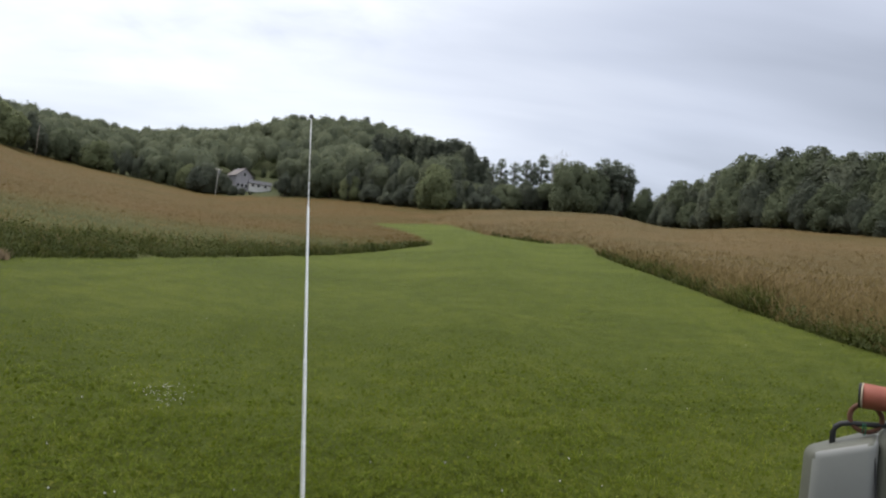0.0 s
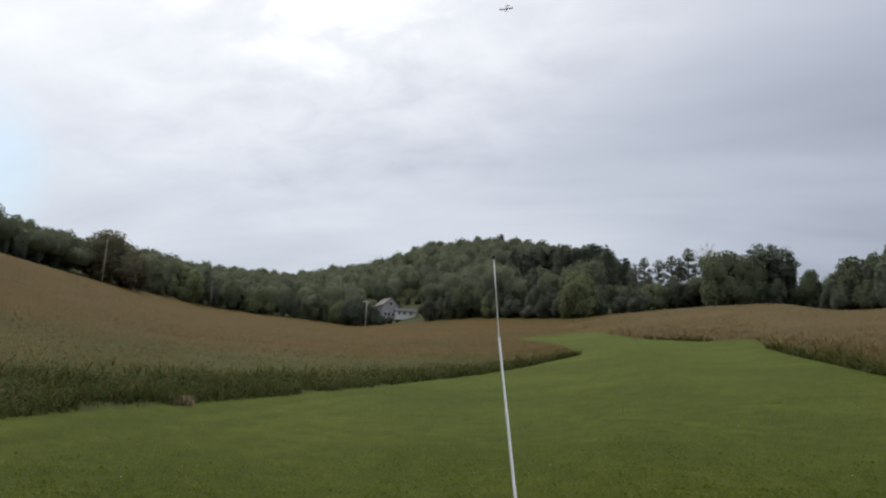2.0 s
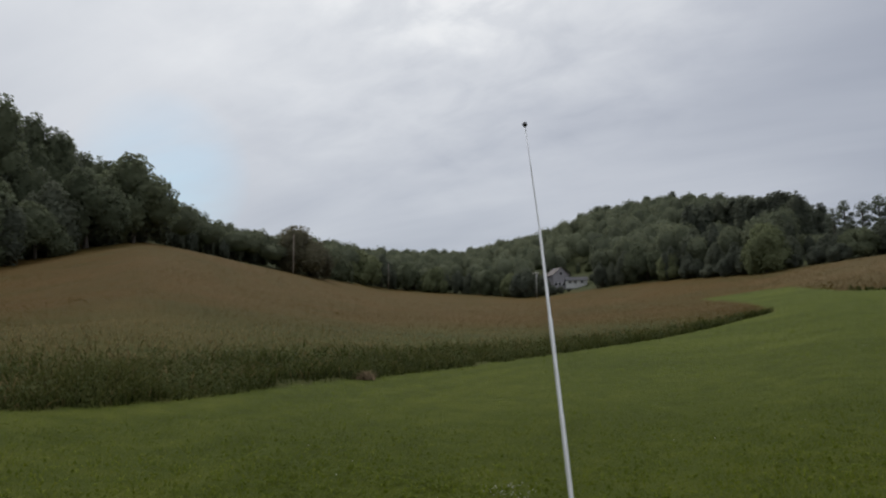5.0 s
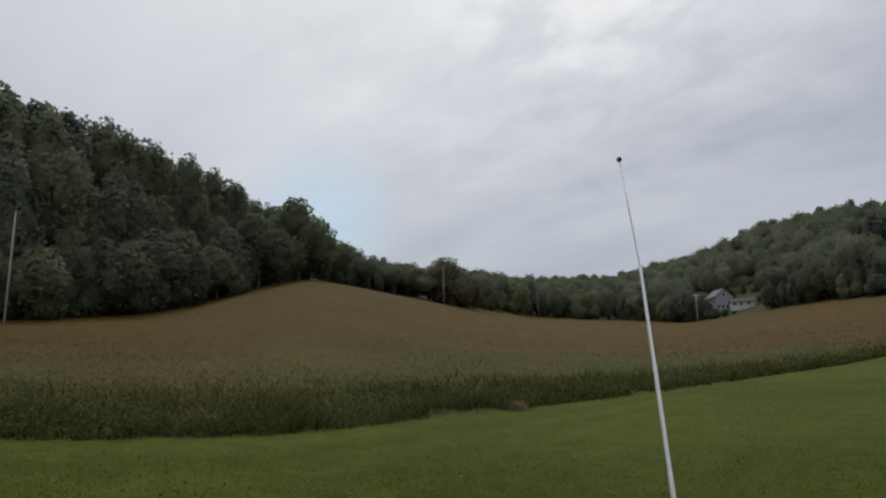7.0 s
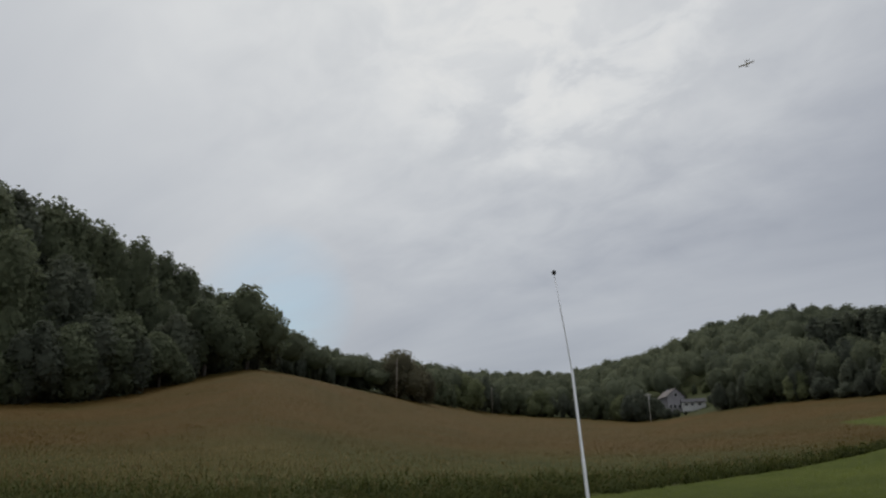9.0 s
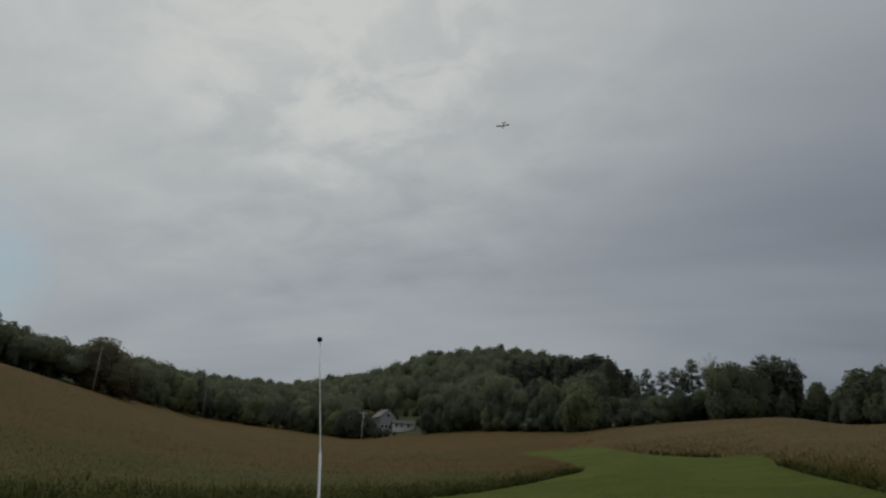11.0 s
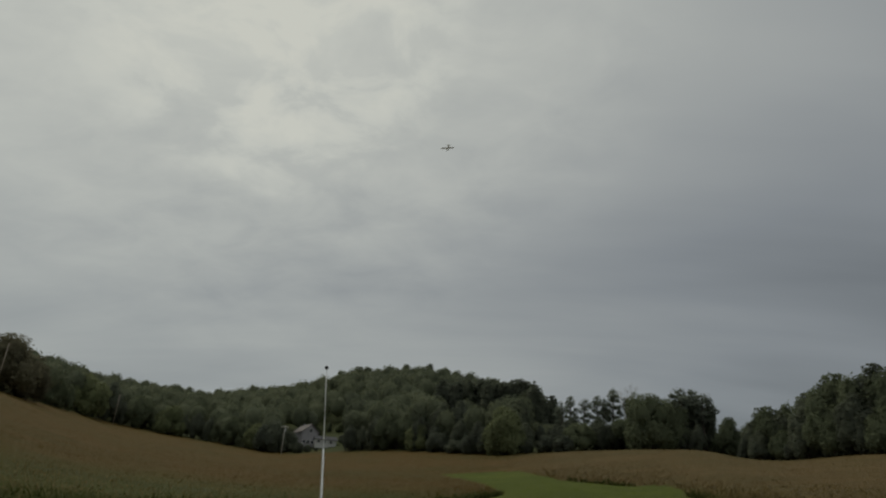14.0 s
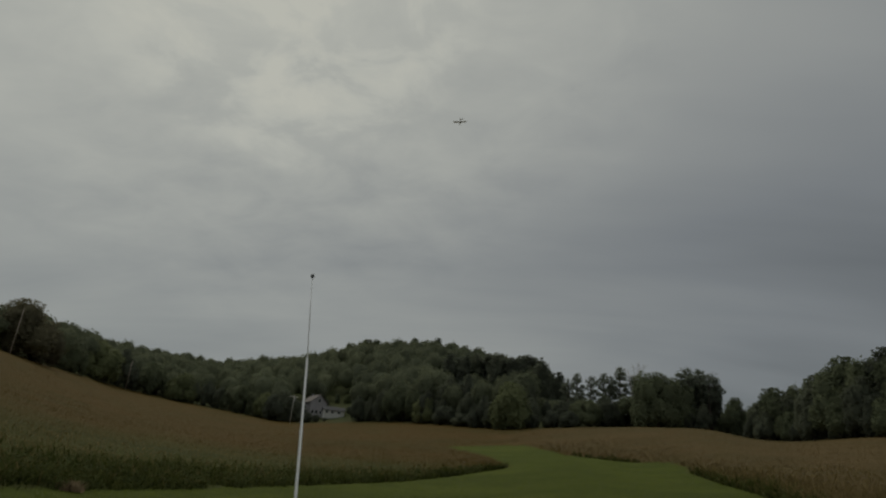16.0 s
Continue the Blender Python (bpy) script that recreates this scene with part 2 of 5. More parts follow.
def mown(az, r):
    """1 on the mown grass, 0 in the tall grass."""
    az, r = np.broadcast_arrays(np.asarray(az, float), np.asarray(r, float))
    wob = 0.25 * np.sin(az * 1.9 + 0.4) + 0.18 * np.sin(az * 5.3 + 1.0)
    edge = pick(R1, az) * (1 + 0.02 * wob)
    inside = r < edge
    far = np.interp(az, STRIP_AZ, STRIP_FAR)
    back = np.interp(az, [1.7, 3, 5, 6.8], [52, 70, 88, 101])
    strip = ((az > -12.6) & (az <= 1.7) & (r < far)) | ((az > 1.7) & (az < 6.8) & (r > back) & (r < far))
    return (inside | strip).astype(float)


def mesh_np(name, verts, faces, attrs=None):
    """A mesh from arrays; faces all have the same number of corners."""
    me = bpy.data.meshes.new(name)
    n, k = faces.shape
    me.vertices.add(len(verts))
    me.vertices.foreach_set("co", np.asarray(verts, np.float32).ravel())
    me.loops.add(n * k)
    me.loops.foreach_set("vertex_index", np.asarray(faces, np.int32).ravel())
    me.polygons.add(n)
    me.polygons.foreach_set("loop_start", np.arange(0, n * k, k, dtype=np.int32))
    for key, values in (attrs or {}).items():
        a = me.attributes.new(key, "FLOAT", "POINT")
        a.data.foreach_set("value", np.asarray(values, np.float32))
    me.update(calc_edges=True)
    return me


def structure(name, me, mat, label, category, kind="structure"):
    ob = new(name, me)
    me.materials.append(mat)
    return tagged(ob, label, category, kind=kind)


def attr(t, key):
    n = t.nodes.new("ShaderNodeAttribute")
    n.attribute_name = key
    return n.outputs["Fac"]


def ground_material():
    m = bpy.data.materials.new("meadow_ground")
    m.use_nodes = True
    t = m.node_tree
    t.nodes.clear()
    o = t.nodes.new("ShaderNodeOutputMaterial")
    b = t.nodes.new("ShaderNodeBsdfPrincipled")
    co = t.nodes.new("ShaderNodeTexCoord").outputs["Object"]
    n1, n2, n3, n4 = noise_tex(t, co, 38.0, 5.0, 0.75), noise_tex(t, co, 2.2, 4.0, 0.6), noise_tex(t, co, 0.22, 4.0, 0.55), noise_tex(t, co, 0.045, 3.0, 0.5)
    f = maths(t, "ADD", maths(t, "ADD", maths(t, "MULTIPLY", n1, 0.4), maths(t, "MULTIPLY", n2, 0.3)), maths(t, "MULTIPLY", n3, 0.3))
    f = maths(t, "ADD", f, maths(t, "MULTIPLY", attr(t, "lap"), 0.03))
    lawn = ramp(t, f, [(0.36, (0.052, 0.067, 0.006)), (0.5, (0.073, 0.094, 0.009)), (0.64, (0.123, 0.138, 0.017))])
    g = maths(t, "ADD", maths(t, "ADD", maths(t, "MULTIPLY", n2, 0.25), maths(t, "MULTIPLY", n3, 0.35)), maths(t, "MULTIPLY", n4, 0.4))
    hay = ramp(t, g, [(0.34, (0.080, 0.067, 0.023)), (0.47, (0.107, 0.078, 0.028)), (0.58, (0.128, 0.085, 0.033)), (0.68, (0.149, 0.107, 0.045))])
    litter = ramp(t, n2, [(0.3, (0.045, 0.055, 0.022)), (0.7, (0.085, 0.095, 0.036))])
    rank = ramp(t, g, [(0.36, (0.046, 0.054, 0.011)), (0.5, (0.068, 0.075, 0.016)), (0.64, (0.097, 0.086, 0.022))])
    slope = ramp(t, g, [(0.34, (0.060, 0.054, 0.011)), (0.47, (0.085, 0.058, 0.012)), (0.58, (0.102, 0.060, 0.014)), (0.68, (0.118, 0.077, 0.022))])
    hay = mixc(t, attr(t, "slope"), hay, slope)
    hay = mixc(t, attr(t, "rank"), hay, rank)
    col = mixc(t, attr(t, "mown"), hay, lawn)
    col = mixc(t, attr(t, "wood"), col, litter)
    link(t, col, b.inputs["Base Color"])
    b.inputs["Roughness"].default_value = 0.9
    b.inputs["Specular IOR Level"].default_value = 0.15
    bn = t.nodes.new("ShaderNodeBump")
    bn.inputs["Strength"].default_value, bn.inputs["Distance"].default_value = 0.8, 0.05
    link(t, maths(t, "ADD", n1, n2), bn.inputs["Height"])
    link(t, bn.outputs[0], b.inputs["Normal"])
    link(t, b.outputs[0], o.inputs[0])
    return m


def build_ground():
    az = np.concatenate([np.arange(-180, -45, 1.5), np.arange(-45, 95, 0.4), np.arange(95, 180, 1.5)])
    rr = np.concatenate([np.geomspace(0.6, 110, 125), np.geomspace(114, 600, 44), np.geomspace(650, 3900, 10)])
    A, R = np.meshgrid(az, rr)
    X, Y, Z = at(A, R)
    lumps = np.array([noise.noise((x * 0.12, y * 0.12, 0.3)) for x, y in zip(X.ravel(), Y.ravel())]).reshape(X.shape)
    M = mown(A, R * 0.975)
    Z = Z + lumps * np.clip(R / 30, 0, 1) * np.where(M > 0.5, 0.04, 0.05) * np.clip((400 - R) / 300, 0, 1)
    wood = np.clip((R - pick(R2, A) - 6) / 4, 0, 1)
    rank = np.clip(1.25 - (R / pick(R1, A) - 1) / (0.4 + 1.9 * np.clip((A - 4) / 25, 0, 1)), 0, 1) * np.clip((A - 2) / 8, 0, 1)
    rank = np.maximum(rank, np.clip(1 - (R / pick(R1, A) - 1) / 0.45, 0, 0.8) * np.clip((-8 - A) / 8, 0, 1))
    # laps of the mower run along the edge of the tall grass
    lap = np.sin(2 * np.pi * (pick(R1, A) - R) / 2.3) * np.clip((60 - R) / 30, 0, 1) * np.clip((9 - (pick(R1, A) - R)) / 4, 0, 1)
    n, k = len(az), len(rr)
    V = np.concatenate([np.stack([X, Y, Z], -1).reshape(-1, 3), [[0, 0, 0]]])
    i, j = np.meshgrid(np.arange(k - 1), np.arange(n), indexing="ij")
    j2 = (j + 1) % n
    F = np.stack([i * n + j2, i * n + j, (i + 1) * n + j, (i + 1) * n + j2], -1).reshape(-1, 4)
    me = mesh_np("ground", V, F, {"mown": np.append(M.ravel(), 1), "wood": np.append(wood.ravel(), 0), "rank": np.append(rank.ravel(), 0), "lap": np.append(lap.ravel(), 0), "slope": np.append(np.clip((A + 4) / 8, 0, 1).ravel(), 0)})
    bm = bmesh.new()
    bm.from_mesh(me)
    bm.verts.ensure_lookup_table()
    c = bm.verts[n * k]
    for a in range(n):
        bm.faces.new((c, bm.verts[(a + 1) % n], bm.verts[a])).normal_update()
    bmesh.ops.recalc_face_normals(bm, faces=bm.faces)
    for fc in bm.faces:
        fc.smooth = True
    bm.to_mesh(me)
    bm.free()
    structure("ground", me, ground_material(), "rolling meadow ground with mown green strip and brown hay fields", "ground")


build_ground()


# ---------------------------------------------------------------- grass
def blade_material(name, stops, rough=0.75, transl=0.3, spread=0.3):
    """Colour along the blade by its own height, varied blade by blade and in large drifts."""
    m = bpy.data.materials.new(name)
    m.use_nodes = True
    t = m.node_tree
    t.nodes.clear()
    o = t.nodes.new("ShaderNodeOutputMaterial")
    b = t.nodes.new("ShaderNodeBsdfPrincipled")
    co = t.nodes.new("ShaderNodeTexCoord").outputs["Object"]
    rnd = t.nodes.new("ShaderNodeNewGeometry").outputs["Random Per Island"]
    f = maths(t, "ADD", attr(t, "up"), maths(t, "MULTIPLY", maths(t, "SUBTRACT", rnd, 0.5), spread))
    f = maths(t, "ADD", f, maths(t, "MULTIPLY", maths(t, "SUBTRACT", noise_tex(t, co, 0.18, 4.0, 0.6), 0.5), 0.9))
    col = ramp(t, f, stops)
    link(t, col, b.inputs["Base Color"])
    b.inputs["Roughness"].default_value = rough
    b.inputs["Specular IOR Level"].default_value = 0.06
    tr = t.nodes.new("ShaderNodeBsdfTranslucent")
    link(t, col, tr.inputs[0])
    mx = t.nodes.new("ShaderNodeMixShader")
    mx.inputs[0].default_value = transl
    link(t, b.outputs[0], mx.inputs[1])
    link(t, tr.outputs[0], mx.inputs[2])
    link(t, mx.outputs[0], o.inputs[0])
    return m


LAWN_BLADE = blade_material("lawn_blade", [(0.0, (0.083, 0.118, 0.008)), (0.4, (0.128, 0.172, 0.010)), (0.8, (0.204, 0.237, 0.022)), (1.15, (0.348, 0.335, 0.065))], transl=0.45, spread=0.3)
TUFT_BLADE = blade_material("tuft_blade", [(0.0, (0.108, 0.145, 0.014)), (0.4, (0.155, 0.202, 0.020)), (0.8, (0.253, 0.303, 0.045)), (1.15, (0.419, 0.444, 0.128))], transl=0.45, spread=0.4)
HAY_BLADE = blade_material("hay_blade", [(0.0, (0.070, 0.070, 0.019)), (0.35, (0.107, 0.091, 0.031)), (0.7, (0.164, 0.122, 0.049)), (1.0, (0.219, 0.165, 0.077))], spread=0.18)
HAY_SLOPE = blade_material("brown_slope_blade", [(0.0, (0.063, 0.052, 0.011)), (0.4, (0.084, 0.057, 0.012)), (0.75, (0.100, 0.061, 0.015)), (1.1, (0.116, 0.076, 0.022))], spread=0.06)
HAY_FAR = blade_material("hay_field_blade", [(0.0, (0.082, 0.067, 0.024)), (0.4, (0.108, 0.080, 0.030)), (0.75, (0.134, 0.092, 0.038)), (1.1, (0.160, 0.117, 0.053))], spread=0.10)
# rank and weed blades: the dark root stop paints in shade at their foot
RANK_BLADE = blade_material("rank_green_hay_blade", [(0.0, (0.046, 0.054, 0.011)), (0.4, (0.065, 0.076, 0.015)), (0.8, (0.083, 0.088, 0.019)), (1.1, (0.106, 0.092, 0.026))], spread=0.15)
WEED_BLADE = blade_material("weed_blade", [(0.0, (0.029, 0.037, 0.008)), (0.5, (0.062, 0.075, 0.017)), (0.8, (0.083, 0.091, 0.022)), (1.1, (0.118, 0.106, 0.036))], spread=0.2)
LAWN_LEAF = material("lawn_leaf", [(0.26, (0.076, 0.102, 0.009)), (0.44, (0.089, 0.116, 0.009)), (0.60, (0.131, 0.157, 0.018)), (0.80, (0.197, 0.211, 0.041))], 2.2, random_per="island", spread=0.42, transl=0.3, spec=0.08)
CLOVER = material("clover_leaf", [(0.2, (0.076, 0.102, 0.009)), (0.5, (0.087, 0.120, 0.010)), (0.8, (0.139, 0.167, 0.021))], 6.0, random_per="island", transl=0.3, spec=0.08, spread=0.5)
WEED_LEAF = material("weed_leaf", [(0.25, (0.048, 0.063, 0.015)), (0.5, (0.076, 0.094, 0.024)), (0.75, (0.110, 0.123, 0.037))], 0.8, random_per="island", transl=0.3)
BLOSSOM = material("white_clover_blossom", [(0.3, (0.46, 0.44, 0.39)), (0.7, (0.66, 0.64, 0.59))], 8.0, random_per="island")


def blades(rng, base, tall, wide, segs=2, lean=0.35, seed_head=False, up0=0.0):
    """Tapered bent strips as one array: base (n,3), tall and wide (n,)."""
    n = len(base)
    turn = rng.uniform(0, 2 * np.pi, n)
    side = np.stack([np.cos(turn), np.sin(turn), np.zeros(n)], -1)
    to = rng.uniform(0, 2 * np.pi, n)
    fall = np.stack([np.cos(to), np.sin(to), np.zeros(n)], -1) * (rng.uniform(0.1, 1.0, n) * lean * tall)[:, None]
    rows, ups = [], []
    for i in range(segs + 1):
        t = i / segs
        w = wide * (1 - t) ** 0.7
        if seed_head and i == segs - 1:
            w = wide * 1.25
        p = base + fall * t * t + np.array([0, 0, 1.0]) * (tall * (t - 0.12 * t * t))[:, None]
        if i < segs:
            rows += [p - side * w[:, None] / 2, p + side * w[:, None] / 2]
            ups += [np.full(n, t)] * 2
        else:
            rows += [p]
            ups += [np.full(n, 1.0)]
    k = len(rows)
    V = np.stack(rows, 1).reshape(-1, 3)
    foot = np.broadcast_to(np.asarray(up0, float), (n,))[:, None]
    U = (foot + (1 - foot) * np.stack(ups, 1) * np.where(foot > 0, 0.85, 1.0)).ravel()
    o = (np.arange(n) * k)[:, None]
    tris = []
    for i in range(segs - 1):
        a = 2 * i
        tris += [[a, a + 1, a + 3], [a, a + 3, a + 2]]
    tris += [[k - 3, k - 2, k - 1]]
    F = np.concatenate([o + np.array(q)[None] for q in tris])
    return V, F, U


def swarded(name, V, F, U, soft, count):
    """Blades share the light of the sward they stand in; their faces turn to the open lawn."""
    k = len(V) // count
    inward = -V[::k] * np.array([1.0, 1.0, 0.0])
    inward /= np.linalg.norm(inward, axis=1)[:, None] + 1e-6
    g = np.cross(V[F[:, 1]] - V[F[:, 0]], V[F[:, 2]] - V[F[:, 0]])
    away = (g * inward[F[:, 0] // k]).sum(1) < 0
    F = np.where(away[:, None], F[:, ::-1], F)
    q = np.random.default_rng(count).normal(0, soft, (count, 3)) + np.array([0, 0, 1.0]) + inward * 0.35
    q /= np.linalg.norm(q, axis=1)[:, None]
    me = mesh_np(name, V, F, {"up": U})
    me.polygons.foreach_set("use_smooth", np.ones(len(F), bool))
    me.normals_split_custom_set_from_vertices(np.repeat(q, k, axis=0).tolist())
    return me


def stuff(name, arrays, mat, label, category, soft=0.0, count=1):
    V, F, U = arrays
    me = mesh_np(name, V, F, {"up": U})
    if soft:
        me = swarded(name, V, F, U, soft, count)
    return structure(name, me, mat, label, category, kind="stuff")


def build_lawn():
    rng = np.random.default_rng(3)
    n = 115000
    r = np.exp(rng.uniform(0, 1, n) ** 1.25 * np.log(70 / 2.8) + np.log(2.8))
    r[::9] = rng.uniform(0.8, 2.8, len(r[::9]))
    az = rng.uniform(-75, 108, n)
    az[::9] = rng.uniform(-180, 180, len(az[::9]))
    keep = mown(az, r * 1.01) > 0.5
    r, az = r[keep], az[keep]
    x, y, z = at(az, r)
    drift = np.array([noise.noise((a * 0.5, b * 0.5, 7.0)) for a, b in zip(x, y)])
    tuft = np.array([noise.noise((a * 3.0, b * 3.0, 5.0)) for a, b in zip(x, y)])
    tall = rng.uniform(0.014, 0.052, len(r)) * np.clip(1 + 0.6 * drift + 1.7 * tuft * np.clip((11 - r) / 5, 0, 1), 0.3, 2.8) * (1 + r * 0.008)
    wide = 0.0024 + 0.0009 * r * rng.uniform(0.6, 1.3, len(r))
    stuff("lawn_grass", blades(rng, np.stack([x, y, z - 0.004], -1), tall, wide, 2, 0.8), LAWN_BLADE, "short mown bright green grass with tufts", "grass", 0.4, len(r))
    # tufts that the mower left standing, paler than the sward
    n, per = 3200, 12
    r = np.exp(rng.uniform(np.log(2.6), np.log(9.5), n))
    az = rng.uniform(-60, 92, n)
    keep = mown(az, r * 1.03) > 0.5
    x, y, _ = at(az[keep], r[keep])
    n = len(x)
    bunch = np.repeat(rng.uniform(0.5, 1.3, n), per)
    x, y = np.repeat(x, per) + rng.normal(0, 0.03, n * per) * bunch, np.repeat(y, per) + rng.normal(0, 0.03, n * per) * bunch
    r = np.hypot(x, y)
    z = height(*polar(x, y))
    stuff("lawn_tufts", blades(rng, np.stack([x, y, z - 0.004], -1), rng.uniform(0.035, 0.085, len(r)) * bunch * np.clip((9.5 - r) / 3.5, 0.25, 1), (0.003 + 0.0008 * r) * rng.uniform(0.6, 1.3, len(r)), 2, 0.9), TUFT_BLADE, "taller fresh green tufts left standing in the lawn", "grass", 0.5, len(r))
    # clover patches between the blades
    n = 36000
    r = np.exp(rng.uniform(np.log(2.6), np.log(16), n))
    r[::8] = rng.uniform(0.7, 2.6, len(r[::8]))
    az = rng.uniform(-60, 90, n)
    x, y, z = at(az, r)
    patch = np.array([noise.noise((a * 0.35, b * 0.35, 2.0)) for a, b in zip(x, y)])
    keep = (patch > -0.08 + rng.normal(0, 0.15, n)) & (mown(az, r * 1.02) > 0.5)
    x, y, z, r = x[keep], y[keep], z[keep], r[keep]
    m = len(r)
    c = np.stack([x, y, z + rng.uniform(0.012, 0.04, m)], -1)
    a0 = rng.uniform(0, 2 * np.pi, m)
    size = rng.uniform(0.010, 0.017, m) * (1 + r * 0.06) * np.clip((16 - r) / 9, 0.1, 1)
    quads = []
    for q in range(3):
        a = a0 + q * 2.094
        d1 = np.stack([np.cos(a), np.sin(a), rng.uniform(-0.1, 0.9, m)], -1)
        d2 = np.stack([-np.sin(a), np.cos(a), rng.uniform(-0.2, 0.2, m)], -1)
        s = size[:, None]
        quads.append(np.stack([c, c + d1 * s * 0.7 - d2 * s * 0.5, c + d1 * s * 1.25, c + d1 * s * 0.7 + d2 * s * 0.5], 1))
    V = np.concatenate(quads).reshape(-1, 3)
    structure("clover", mesh_np("clover", V, np.arange(len(V)).reshape(-1, 4)), CLOVER, "low green clover leaves growing in the lawn", "clover", kind="stuff")
    # low broad leaves of plantain, dandelion and thatch among the blades
    n = 170000
    r = np.exp(rng.uniform(np.log(2.4), np.log(15), n))
    r[::8] = rng.uniform(0.7, 2.4, len(r[::8]))
    az = rng.uniform(-70, 104, n)
    keep = mown(az, r * 1.02) > 0.5
    r, az = r[keep], az[keep]
    x, y, z = at(az, r)
    n = len(r)
    c = np.stack([x, y, z + rng.uniform(0.008, 0.035, n)], -1)
    d = rng.normal(0, 0.33, (n, 3)) + np.array([0, 0, 1.0]) - c * np.array([0.9, 0.9, 0]) / np.maximum(r, 1)[:, None]
    me = leaf_mesh("lawn_leaves", c, d, (0.007 + 0.0012 * np.minimum(r, 9)) * rng.uniform(0.5, 1.2, n) * np.where(rng.uniform(0, 1, n) < 0.12, 2.2, 1.0) * np.clip((15.5 - r) / 9, 0.1, 1), rng, d, 0.15)
    structure("lawn_leaves", me, LAWN_LEAF, "low broad leaves and yellowish thatch in the lawn", "grass", kind="stuff")
    # white blossoms: one close patch and a few strays
    n = 420
    r = np.exp(rng.uniform(np.log(2.5), np.log(18), n))
    az = rng.uniform(-55, 80, n)
    r[:90] = 6.15 + rng.normal(0, 0.22, 90)
    az[:90] = 22.6 + rng.normal(0, 1.1, 90)
    x, y, z = at(az, r)
    patch = np.array([noise.noise((a * 0.35, b * 0.35, 2.0)) for a, b in zip(x, y)])
    keep = (patch > 0.05) | (np.arange(n) < 90)
    x, y, z = x[keep], y[keep], z[keep]
    octo = np.array([[1, 0, 0], [0, 1, 0], [-1, 0, 0], [0, -1, 0], [0, 0, 1.1], [0, 0, -0.8]]) * 0.0048
    V = (np.stack([x, y, z + 0.04], -1)[:, None] + octo[None] * (rng.uniform(0.7, 1.3, len(x)) * np.where(np.arange(len(x)) < 90, 1.0, 1.3))[:, None, None]).reshape(-1, 3)
    tri = np.array([[0, 1, 4], [1, 2, 4], [2, 3, 4], [3, 0, 4], [1, 0, 5], [2, 1, 5], [3, 2, 5], [0, 3, 5]])
    F = (np.arange(len(x))[:, None, None] * 6 + tri[None]).reshape(-1, 3)
    structure("clover_blossoms", mesh_np("clover_blossoms", V, F), BLOSSOM, "small white clover blossoms scattered over the lawn", "flowers", kind="stuff")


